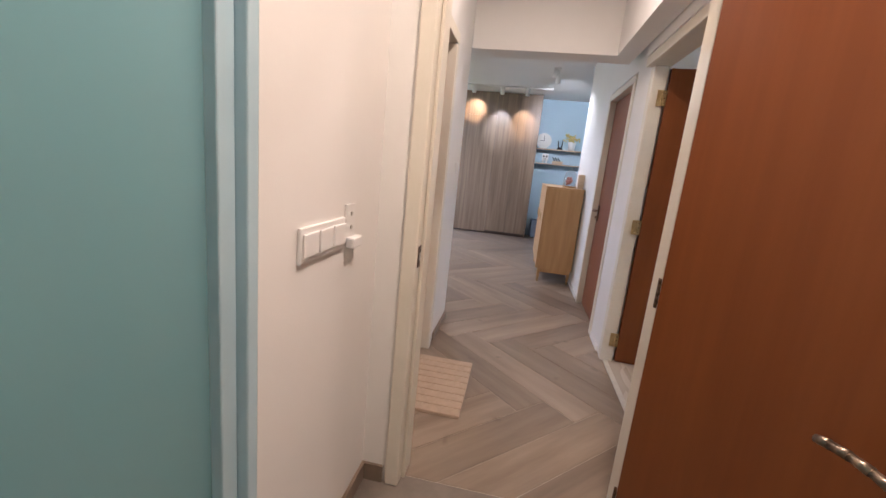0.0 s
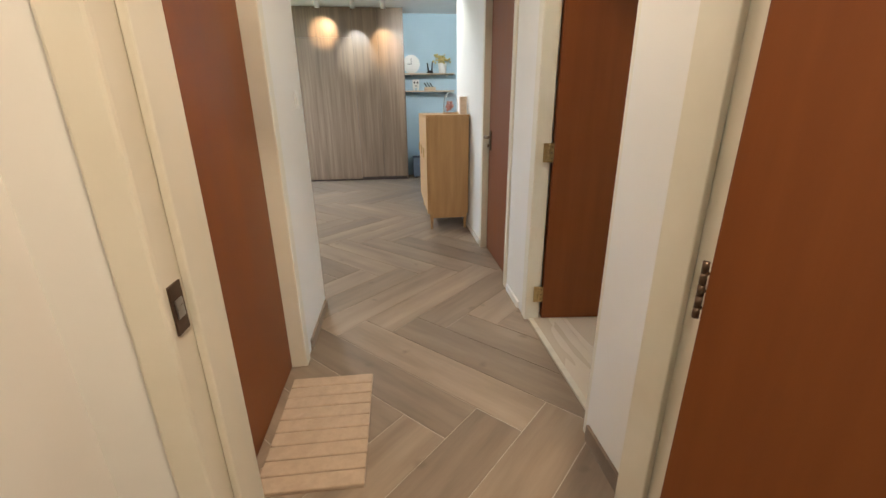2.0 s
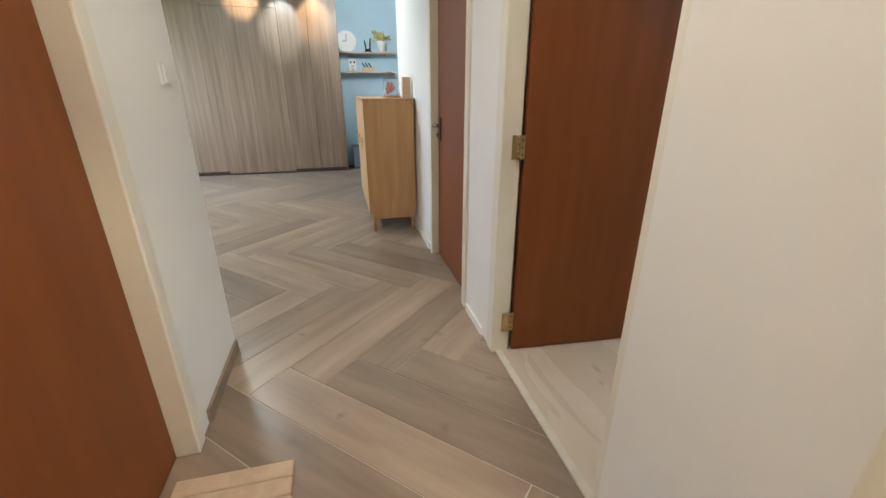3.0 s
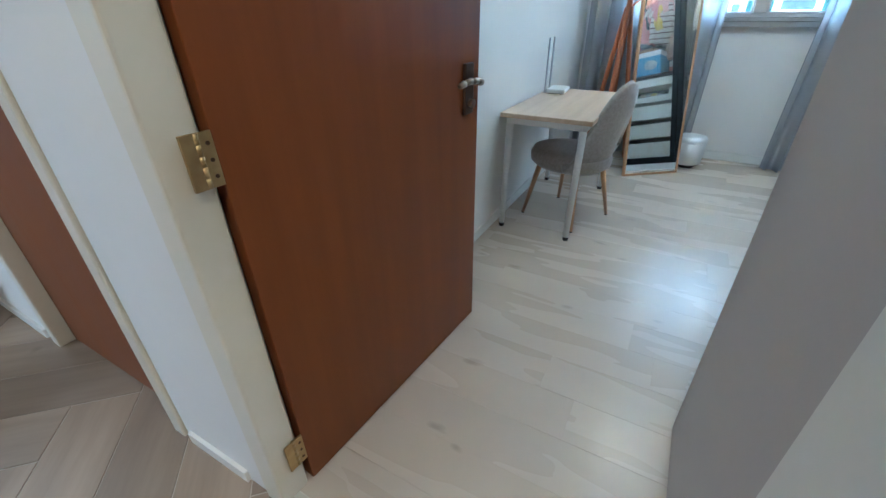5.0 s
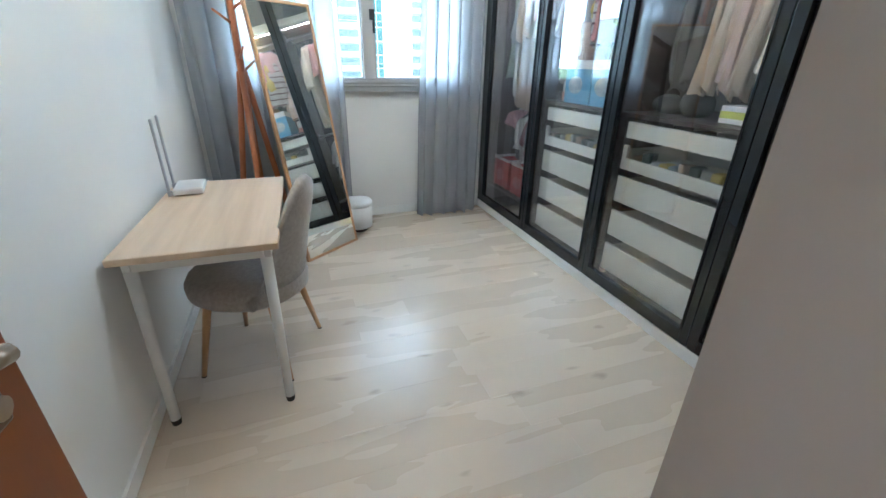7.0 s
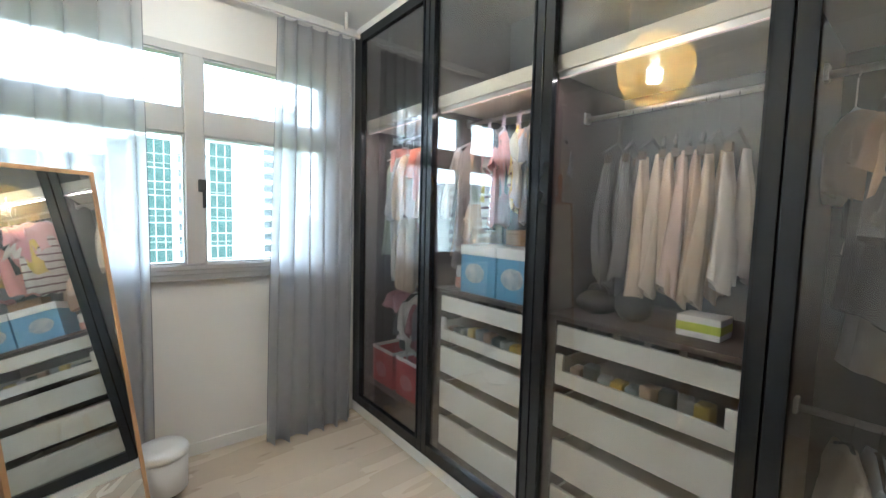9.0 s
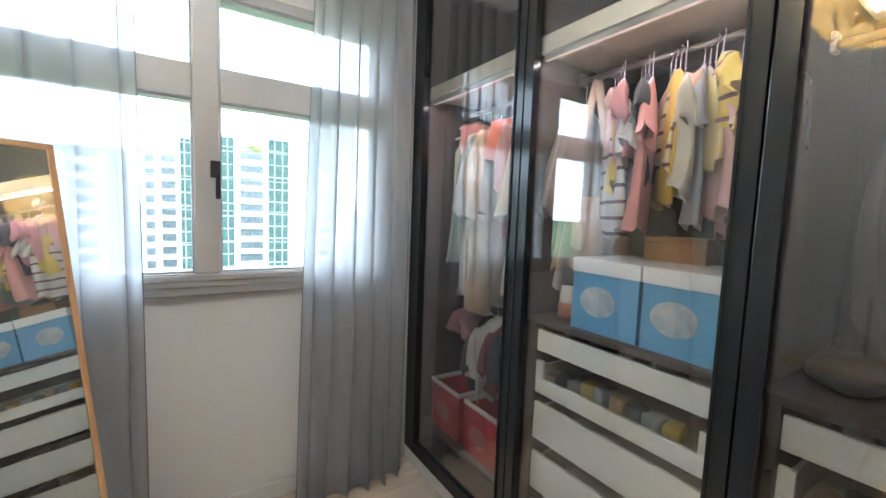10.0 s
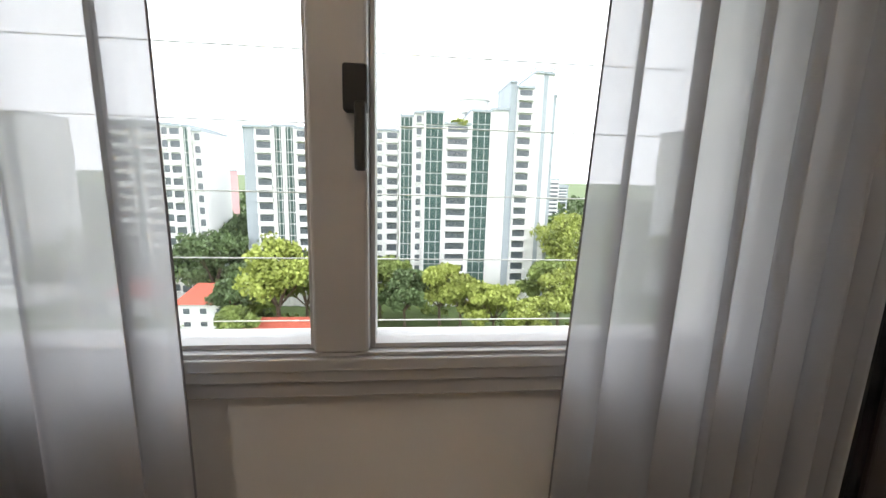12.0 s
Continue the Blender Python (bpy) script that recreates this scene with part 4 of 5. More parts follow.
part("block", many([((-0.06, -0.03, 0.05), (0.06, 0.03, 0.19)), ((-0.05, -0.03, 0), (-0.02, 0.03, 0.049)), ((0.02, -0.03, 0), (0.05, 0.03, 0.049))], 0.004), M_PLASTIC, k)
part("pattern", many([((-0.04, -0.033, 0.12), (-0.015, -0.0305, 0.15)), ((0.015, -0.033, 0.12), (0.04, -0.0305, 0.15)), ((-0.02, -0.033, 0.075), (0.02, -0.0305, 0.085))]), M_RUBBER, k)
k = thing("pen_tray", pose(1.27, 9.52, 1.51), "small wooden box with dark pens", "box")
part("tray", boxed((-0.10, -0.05, 0), (0.10, 0.05, 0.06), 0.004), M_SHELFWOOD, k)
for x in (-0.05, 0.0, 0.05):
    part("pen", rodded((x, 0, 0.0605), (x - 0.05, 0.01, 0.13), 0.009), M_RUBBER, k)
k = thing("low_bench", pose(1.55, 9.42, 0), "low blue-grey bench under the shelves", "bench")
part("body", boxed((-0.63, -0.18, 0.02), (0.63, 0.19, 0.36), 0.01), surface("blue_grey_fabric", (0.20, 0.24, 0.32), None, 0.9, 20), k)
part("foot", many([((-0.6, -0.15, 0), (-0.55, -0.1, 0.0195)), ((0.55, -0.15, 0), (0.6, -0.1, 0.0195)), ((-0.6, 0.1, 0), (-0.55, 0.15, 0.0195)), ((0.55, 0.1, 0), (0.6, 0.15, 0.0195))]), M_RUBBER, k)
# ornaments on the oak cabinet
M_CLEAR = pane_glass("clear_glass", (0.92, 0.94, 0.95), 1.4)
k = thing("glass_dome", pose(1.20, 6.15, 1.168), "clear glass dome over small pink flowers", "ornament")
part("dome", spun(bmesh.new(), [(0.075, 0.02), (0.078, 0.10), (0.065, 0.17), (0.035, 0.21), (0.008, 0.225)], 22), M_CLEAR, k, "clear glass", True)
part("base", spun(bmesh.new(), [(0.085, 0), (0.085, 0.0195)], 22), M_OAK, k)
bm = bmesh.new()
for _ in range(16):
    bmesh.ops.create_icosphere(bm, subdivisions=1, radius=0.018, matrix=Matrix.Translation((rnd.gauss(0, 0.022), rnd.gauss(0, 0.022), 0.06 + rnd.uniform(-0.02, 0.06))))
part("flowers", bm, surface("dusty_pink", (0.55, 0.25, 0.20), None, 0.8, 30), k)
k = thing("picture_block", pose(1.31, 6.02, 1.168), "upright pale wooden block beside the dome", "ornament")
part("block", boxed((-0.035, -0.03, 0), (0.035, 0.03, 0.17), 0.003), M_SHELFWOOD, k)

k = thing("door_mat", pose(0.262, 3.07, 0.0), "cream ribbed door mat in front of the closed door", "mat")
bm = bmesh.new()
for i in range(9):
    y = -0.315 + 0.07 * i
    box(bm, (-0.19, y + 0.002, 0.001), (0.185, y + 0.068, 0.018), 0.006)
part("rib", bm, M_MAT, k)
part("backing", boxed((-0.188, -0.313, 0.0003), (0.183, 0.313, 0.004)), M_MAT, k)

k = thing("light_switch", pose(0.11, 1.815, 1.09), "white double switch plate with a remote holder on the wall", "switch")
part("plate", boxed((0.0, -0.137, -0.045), (0.010, 0.115, 0.045), 0.004), M_PLASTIC, k)
for y in (-0.092, -0.011, 0.07):
    part("rocker", boxed((0.0103, y - 0.036, -0.03), (0.017, y + 0.036, 0.03), 0.003), M_PLASTIC, k)
k = thing("remote_holder", pose(0.11, 1.972, 1.085), "white plastic wall holder for a remote control", "holder")
part("back_plate", boxed((0.0, -0.035, -0.03), (0.008, 0.035, 0.085), 0.003), M_PLASTIC, k)
part("cradle", boxed((0.0083, -0.035, -0.045), (0.035, 0.035, -0.012), 0.005), M_PLASTIC, k)
for z in (0.015, 0.055):
    part("screw", rodded((0.0082, 0, z), (0.0115, 0, z), 0.006, sides=10), M_STEEL, k)
k = thing("light_switch", pose(0.10, 4.02, 1.29), "small white switch near the corridor corner", "switch")
part("plate", boxed((0.0, -0.042, -0.042), (0.009, 0.042, 0.042), 0.003), M_PLASTIC, k)
part("rocker", boxed((0.0093, -0.02, -0.03), (0.015, 0.02, 0.03), 0.002), M_PLASTIC, k)
t = thing("ceiling_lamp", pose(0.66, 3.00, CEIL), "round white flush ceiling lamp", "lamp")
part("base", rodded((0, 0, -0.03), (0, 0, 0), 0.11, 0.11, 28), M_PLASTIC, t)
t = thing("ceiling_lamp", pose(0.95, 1.45, CEIL), "round white flush ceiling lamp", "lamp")
part("base", rodded((0, 0, -0.03), (0, 0, 0), 0.13, 0.13, 28), M_PLASTIC, t)
# ---- clothes and boxes in the wardrobe ----
FABRICS = {}


def fabric(colour):
    if colour not in FABRICS:
        FABRICS[colour] = surface("fabric", colour, tuple(c * 0.75 for c in colour), 0.9, 7, (1, 1, 1), 0.35, 160, sheen=0.15)
    return FABRICS[colour]


def striped(colour, dark):
    """The same cloth with thin woven bands across."""
    m = surface("striped_fabric", colour, tuple(c * 0.75 for c in colour), 0.9, 7, (1, 1, 1), 0.35, 160, sheen=0.15)
    nt = m.node_tree
    b = nt.nodes["Principled BSDF"]
    old = b.inputs["Base Color"].links[0].from_socket
    wave = node(nt, "ShaderNodeTexWave", Scale=5.5, Distortion=0.4)
    wave.bands_direction = "Z"
    nt.links.new(nt.nodes.new("ShaderNodeTexCoord").outputs["Object"], wave.inputs["Vector"])
    cut = nt.nodes.new("ShaderNodeMath")
    cut.operation = "GREATER_THAN"
    cut.inputs[1].default_value = 0.88
    nt.links.new(wave.outputs["Fac"], cut.inputs[0])
    mix = nt.nodes.new("ShaderNodeMix")
    mix.data_type = "RGBA"
    mix.inputs[7].default_value = (*dark, 1)
    nt.links.new(cut.outputs[0], mix.inputs[0])
    nt.links.new(old, mix.inputs[6])
    nt.links.new(mix.outputs[2], b.inputs["Base Color"])
    return m


def drape(x, z_top, z_low, w_top, w_low, thick, seed, folds=3, neck=0.3):
    """A hanging cloth body: a closed flattened tube with soft vertical folds."""
    rnd = random.Random(seed)
    p = [rnd.uniform(0, 6.28) for _ in range(6)]
    rings, n, m = [], 22, 13
    for k in range(m):
        v = k / (m - 1)
        z = z_top + (z_low - z_top) * v
        w = (w_top * (neck + (1 - neck) * min(1, v * 7)) * (1 - v) + w_low * v) if v < 0.15 else w_top + (w_low - w_top) * v
        t = thick * (0.45 + 0.8 * min(1, v * 3))
        ring = []
        for i in range(n):
            a = 2 * math.pi * i / n
            y = w / 2 * math.cos(a)
            fold = math.sin(folds * 2 * math.pi * (y / max(w_low, 0.05)) + p[0] + 1.2 * v)
            xx = t / 2 * math.sin(a) + 0.35 * t * fold * (0.25 + v) + 0.02 * math.sin(2.5 * v + p[1]) * v
            ring.append((x + xx, y + 0.015 * math.sin(3 * v + p[2]), z + (0.02 * math.sin(2 * a + p[3]) + 0.012 * fold if v > 0.9 else 0)))
        rings.append(ring)
    bm = bmesh.new()
    loops = [[bm.verts.new(c) for c in ring] for ring in rings]
    for lo, hi in zip(loops, loops[1:]):
        for i in range(n):
            bm.faces.new((lo[i], lo[(i + 1) % n], hi[(i + 1) % n], hi[i]))
    bm.faces.new(loops[0])
    return bm


CLOTHES_Y = WF_Y - 0.30


def hanger(ob, w, drop, colour):
    bm = rodded((0, 0, -drop), (0, 0, -0.012), 0.002, sides=6)
    for k in range(6):
        a, b = math.pi * k / 6 - 0.4, math.pi * (k + 1) / 6 - 0.4
        rod(bm, (0, 0.013 * math.sin(a), 0.003 + 0.013 * math.cos(a)), (0, 0.013 * math.sin(b), 0.003 + 0.013 * math.cos(b)), 0.002, sides=6)
    for s in (-1, 1):
        rod(bm, (0, 0, -drop), (0, s * w * 0.45, -drop - 0.055), 0.006, sides=8)
    part("hanger", bm, fabric(colour), ob, "slim clothes hanger")


def garment(x, rail, drop, length, width, thick, colour, seed, label, hem=1.1, sleeves=True, category="garment", hang=(0.75, 0.72, 0.70), dy=0.0, trim=None, turn=12.0):
    ob = thing("garment", pose(x, CLOTHES_Y + dy, rail, 0, 0, turn + random.Random(seed).uniform(-14, 14)), label, category, "clothes in the wardrobe")
    hanger(ob, width, drop, hang)
    part("body", drape(0, -drop - 0.01, -drop - length, width, width * hem, thick, seed), striped(colour, trim) if trim else fabric(colour), ob, "", True)
    if sleeves:
        for s in (-1, 1):
            bm = drape(0, 0, -min(0.42, length * (0.38 if turn > 30 else 0.55)), 0.075, 0.085, thick * 0.9, seed + 5 + s, 2, 0.6)
            bmesh.ops.transform(bm, matrix=pose(0.004 * s, s * width * 0.45, -drop - 0.05, s * (20 if turn > 30 else 9)), verts=bm.verts)
            part("sleeve", bm, fabric(colour), ob, "", True)
    return ob


def trousers(x, rail, drop, length, width, colour, seed, label):
    ob = thing("trousers", pose(x, CLOTHES_Y, rail, 0, 0, 8 + random.Random(seed).uniform(-14, 14)), label, "trousers", "clothes in the wardrobe")
    hanger(ob, 0.24, drop - 0.07, (0.06, 0.06, 0.06))
    for s in (-1, 1):
        part("clip", boxed((-0.012, s * 0.07 - 0.012, -drop - 0.02), (0.012, s * 0.07 + 0.012, -drop + 0.012), 0.002), M_BRONZE, ob)
        bm = drape(0, 0, -length - (0.02 if s > 0 else 0), width * 0.55, width * 0.75, 0.036, seed + s, 2, 0.9)
        bmesh.ops.transform(bm, matrix=pose(0.016 * s, s * 0.035, -drop, s * 2.0), verts=bm.verts)
        part("trouser_leg", bm, fabric(colour), ob, "", True)


R1Z, R2Z, R3Z, R4Z = 2.018, 2.018, 1.918, 1.918
# first bay
garment(5.24, R1Z, 0.09, 0.72, 0.30, 0.05, (0.46, 0.52, 0.40), 21, "pale sage green garment on a hanger", 1.15, False)
garment(5.17, R1Z, 0.09, 0.80, 0.30, 0.05, (0.45, 0.47, 0.46), 22, "grey garment on a hanger", 1.1)
garment(5.10, R1Z, 0.10, 0.88, 0.32, 0.06, (0.68, 0.64, 0.56), 23, "off-white long garment on a hanger", 1.2, False)
garment(5.02, R1Z, 0.09, 0.95, 0.34, 0.07, (0.62, 0.47, 0.33), 24, "beige long coat on a hanger", 1.15)
garment(4.93, R1Z, 0.06, 0.24, 0.34, 0.12, (0.72, 0.20, 0.13), 25, "coral red jacket on a hanger", 1.0, False)
garment(4.85, R1Z, 0.09, 0.55, 0.32, 0.05, (0.62, 0.33, 0.30), 26, "dusty pink top on a hanger", 1.1)
garment(4.75, R1Z, 0.09, 0.85, 0.32, 0.06, (0.66, 0.55, 0.42), 27, "cream long garment on a hanger", 1.1)
garment(5.20, R1Z, 0.04, 0.20, 0.30, 0.08, (0.66, 0.27, 0.24), 28, "rolled pink scarf on a hanger", 0.9, False)
for i, (x, c, ln, lab) in enumerate(((5.24, (0.55, 0.27, 0.30), 0.14, "folded dusty pink trousers over a hanger"), (5.14, (0.60, 0.30, 0.36), 0.14, "folded pink trousers over a hanger"), (5.04, (0.03, 0.03, 0.04), 0.42, "black child garment on a hanger"), (4.97, (0.70, 0.68, 0.66), 0.45, "white child garment on a hanger"), (4.90, (0.22, 0.05, 0.07), 0.36, "burgundy child garment on a hanger"), (4.82, (0.05, 0.05, 0.08), 0.40, "navy child garment on a hanger"), (4.74, (0.55, 0.50, 0.50), 0.42, "light grey child garment on a hanger"))):
    garment(x, 0.988, 0.05, ln, 0.26, 0.08 if ln < 0.2 else 0.05, c, 40 + i, lab, 1.05, ln > 0.2)
# second bay: children's clothes
KIDS = [((0.70, 0.42, 0.40), "pale pink"), ((0.70, 0.52, 0.10), "yellow"), ((0.66, 0.60, 0.56), "cream"), ((0.62, 0.28, 0.30), "rose pink"), ((0.68, 0.46, 0.46), "blush pink"), ((0.68, 0.46, 0.38), "peach"), ((0.05, 0.05, 0.06), "black"), ((0.70, 0.30, 0.28), "coral pink"), ((0.70, 0.64, 0.40), "pale yellow"), ((0.72, 0.50, 0.08), "mustard yellow"), ((0.70, 0.40, 0.30), "salmon"), ((0.66, 0.62, 0.50), "ivory"), ((0.35, 0.36, 0.40), "slate grey"), ((0.72, 0.62, 0.30), "butter yellow")]
for i in range(21):
    c, nm = KIDS[i % 14]
    garment(4.36 - 0.0265 * i, R2Z, 0.05 + 0.02 * (i % 3), 0.24 + 0.26 * ((i * 7) % 5) / 4, 0.25, 0.032, c, 60 + i, nm + " child garment on a hanger", 1.2, i % 4 != 1, "garment", (0.62, 0.52, 0.62), 0.02 * ((i * 5) % 4), (0.12, 0.05, 0.06) if i in (2, 8, 15) else None, 38)
tote = thing("tote_bag", pose(4.44, CLOTHES_Y, R2Z, 0, 0, -38), "beige cloth tote bag hanging by long straps", "bag")
M_TOTE = fabric((0.62, 0.44, 0.33))
for sd in (-1, 1):
    bm = bmesh.new()
    for a, b in (((0.004 * sd, 0.0, 0.012), (0.012 * sd, sd * 0.055, -0.30)), ((0.012 * sd, sd * 0.055, -0.30), (0.014 * sd, sd * 0.085, -0.47))):
        n0, n1 = Vector(a), Vector(b)
        sheet(bm, [[n0 + Vector((0, q, 0)) for q in (-0.016, 0.0, 0.016)], [n1 + Vector((0, q, 0)) for q in (-0.016, 0.0, 0.016)]])
    bmesh.ops.remove_doubles(bm, verts=bm.verts, dist=0.0005)
    bmesh.ops.solidify(bm, geom=bm.faces[:], thickness=0.003)
    part("strap", bm, M_TOTE, tote, "", True)
part("bag_body", drape(0, -0.46, -0.76, 0.26, 0.30, 0.09, 81, 2, 0.9), M_TOTE, tote, "", True)
part("flap", drape(0.012, -0.52, -0.64, 0.20, 0.16, 0.12, 82, 1, 0.8), fabric((0.70, 0.55, 0.44)), tote, "", True)
garment(4.49, R2Z, 0.09, 0.72, 0.26, 0.035, (0.46, 0.40, 0.38), 80, "dusty grey-beige long dress on a hanger", 1.2)
# third bay: trousers
for i, (x, c, ln, nm) in enumerate(((3.66, (0.10, 0.10, 0.11), 0.50, "charcoal"), (3.60, (0.14, 0.14, 0.15), 0.48, "dark grey"), (3.52, (0.62, 0.52, 0.40), 0.53, "beige"), (3.475, (0.60, 0.53, 0.44), 0.52, "oatmeal"), (3.43, (0.56, 0.44, 0.33), 0.50, "tan"), (3.38, (0.60, 0.46, 0.40), 0.50, "blush beige"), (3.335, (0.55, 0.42, 0.30), 0.52, "camel"), (3.29, (0.64, 0.55, 0.42), 0.53, "sand"), (3.23, (0.74, 0.72, 0.68), 0.46, "white"))):
    trousers(x - 0.085, R3Z, 0.18, ln, 0.13, tuple(k * q for k, q in zip(c, (0.86, 0.80, 0.74))), 100 + i, nm + " trousers clipped on a hanger")
# fourth bay
for i, (x, d, ln, w, c, lab) in enumerate(((2.86, 0.10, 0.26, 0.30, (0.60, 0.40, 0.26), "small tan top on a hanger"), (2.80, 0.08, 0.62, 0.30, (0.12, 0.11, 0.11), "black blouse on a hanger"), (2.74, 0.10, 0.78, 0.34, (0.66, 0.60, 0.52), "long cream dress on a hanger"), (2.68, 0.10, 0.60, 0.30, (0.05, 0.045, 0.045), "black top on a hanger"), (2.58, 0.10, 0.80, 0.34, (0.06, 0.06, 0.06), "black dress on a hanger"), (2.52, 0.06, 0.45, 0.34, (0.68, 0.44, 0.40), "pink blouse on a hanger"), (2.44, 0.08, 0.72, 0.34, (0.62, 0.58, 0.54), "off-white dress on a hanger"), (2.34, 0.08, 0.66, 0.32, (0.60, 0.48, 0.36), "beige blouse on a hanger"), (2.27, 0.08, 0.7, 0.30, (0.10, 0.10, 0.11), "charcoal dress on a hanger"))):
    garment(x, R4Z, d, ln, w, 0.06, c, 120 + i, lab, 1.25, turn=25)
for i in range(10):
    c, nm = (((0.62, 0.55, 0.44), "cream"), ((0.42, 0.50, 0.55), "pale blue"), ((0.66, 0.62, 0.58), "ivory"), ((0.45, 0.33, 0.42), "mauve"), ((0.70, 0.66, 0.58), "off-white"))[i % 5]
    garment(2.80 - 0.058 * i, 0.888, 0.06, 0.36 + 0.05 * (i % 3), 0.30, 0.05, c, 140 + i, nm + " short top on a low hanger", 1.1, True, "garment", (0.03, 0.03, 0.03))

M_BLUEBOX = surface("blue_printed_card", (0.13, 0.36, 0.58), (0.11, 0.31, 0.52), 0.5, 5)
M_REDBOX = surface("red_card", (0.50, 0.035, 0.05), (0.42, 0.03, 0.04), 0.5, 5)


def carton(name, x, z, w, h, depth, material, label, lid, oval):
    ob = thing(name, pose(x, 1.50, z), label, "storage box", "storage boxes")
    t = 0.006
    part("carton", many([((-w / 2, -depth / 2, 0), (w / 2, depth / 2, t)), ((-w / 2, depth / 2 - t, t), (w / 2, depth / 2, h)), ((-w / 2, -depth / 2, t), (w / 2, -depth / 2 + t, h)), ((-w / 2, -depth / 2 + t, t), (-w / 2 + t, depth / 2 - t, h)), ((w / 2 - t, -depth / 2 + t, t), (w / 2, depth / 2 - t, h))]), material, ob)
    if lid:
        part("lid", many([((-w / 2 - 0.004, -depth / 2 - 0.004, h - 0.045), (w / 2 + 0.004, depth / 2 + 0.004, h + 0.006))], 0.003), M_PLASTIC, ob, "white lid")
    else:
        part("rim", many([((-w / 2 - 0.004, depth / 2 - 0.008, h), (w / 2 + 0.004, depth / 2 + 0.004, h + 0.022)), ((-w / 2 - 0.004, -depth / 2 - 0.004, h), (w / 2 + 0.004, -depth / 2 + 0.008, h + 0.022)), ((-w / 2 - 0.004, -depth / 2 + 0.009, h), (-w / 2 + 0.008, depth / 2 - 0.009, h + 0.022)), ((w / 2 - 0.008, -depth / 2 + 0.009, h), (w / 2 + 0.004, depth / 2 - 0.009, h + 0.022))], 0.002), M_PLASTIC, ob, "white rim")
    bm = rodded((0.02, depth / 2 + 0.0003, h * 0.44), (0.02, depth / 2 + 0.003, h * 0.44), 0.07, 0.07, 24)
    bmesh.ops.scale(bm, vec=(1, 1, 0.75), space=pose(0, 0, -h * 0.44), verts=bm.verts)
    part("print", bm, oval, ob, "pale oval print")


M_OVAL = surface("grey_print", (0.30, 0.36, 0.42), (0.62, 0.60, 0.56), 0.5, 22)
carton("storage_box", 4.205, 1.075, 0.255, 0.25, 0.30, M_BLUEBOX, "blue carton with a white lid on the wardrobe shelf", True, M_OVAL)
carton("storage_box", 3.945, 1.075, 0.24, 0.25, 0.30, M_BLUEBOX, "blue carton with a white lid on the wardrobe shelf", True, M_OVAL)
M_REDPRINT = surface("pale_red_print", (0.55, 0.22, 0.22), None, 0.5, 20)
for x in (5.15, 4.83):
    carton("storage_box", x, 0.27, 0.27, 0.24, 0.30, M_REDBOX, "red open carton with a white rim on the wardrobe shelf", False, M_REDPRINT)
b = thing("tissue_box", pose(3.19, 1.50, 1.075), "white box with a yellow-green band on the shelf", "box")
part("box", boxed((-0.07, -0.06, 0), (0.07, 0.06, 0.075), 0.003), M_PLASTIC, b)
part("band", boxed((-0.0705, -0.0605, 0.022), (0.0705, 0.0605, 0.052)), surface("lime_print", (0.55, 0.62, 0.06), None, 0.5, 20), b, "yellow-green band")
for x, w, h in ((3.62, 0.17, 0.10), (3.46, 0.12, 0.14)):
    b = thing("handbag", pose(x, 1.47, 1.075), "soft black handbag lying on the wardrobe shelf", "bag")
    bm = bmesh.new()
    bmesh.ops.create_uvsphere(bm, u_segments=18, v_segments=10, radius=1.0, matrix=Matrix.Diagonal((w / 2, 0.10, h / 2, 1)))
    for v in bm.verts:
        v.co.z = max(v.co.z, -h * 0.42) + h * 0.42
        v.co += Vector((0.006 * math.sin(40 * v.co.y), 0, 0.005 * math.sin(50 * v.co.x)))
    for v in bm.verts:
        v.co.z = max(0.0, v.co.z)
    part("bag_body", bm, M_RUBBER, b, "", True)
    bm = bmesh.new()
    for k in range(8):
        a0, a1 = math.pi * k / 8, math.pi * (k + 1) / 8
        rod(bm, (0.05 * math.cos(a0), 0, h * 0.8 + 0.05 * math.sin(a0)), (0.05 * math.cos(a1), 0, h * 0.8 + 0.05 * math.sin(a1)), 0.005, sides=6)
    part("strap", bm, M_DARKBOARD, b)
jar = thing("cosmetic_jar", pose(4.43, 1.56, 1.075), "small salmon pink jar with a clear top on the shelf", "jar")
part("jar_body", spun(bmesh.new(), [(0.030, 0.0), (0.034, 0.01), (0.034, 0.055), (0.028, 0.06)], 18), surface("salmon_plastic", (0.62, 0.28, 0.22), None, 0.35, 20), jar, "", True)
part("lid", spun(bmesh.new(), [(0.028, 0.0605), (0.03, 0.07), (0.03, 0.12), (0.024, 0.125)], 18), M_PLASTIC, jar, "", True)
b = thing("brown_box", pose(4.10, 1.38, 1.331, 0, 0, 6), "small brown cardboard box on the blue cartons", "box")
part("carton", boxed((-0.10, -0.06, 0.0), (0.10, 0.06, 0.065), 0.002), surface("brown_card", (0.34, 0.17, 0.06), None, 0.7, 12), b)
part("lid", boxed((-0.102, -0.062, 0.066), (0.102, 0.062, 0.085), 0.002), surface("brown_card_lid", (0.30, 0.15, 0.055), None, 0.7, 12), b)
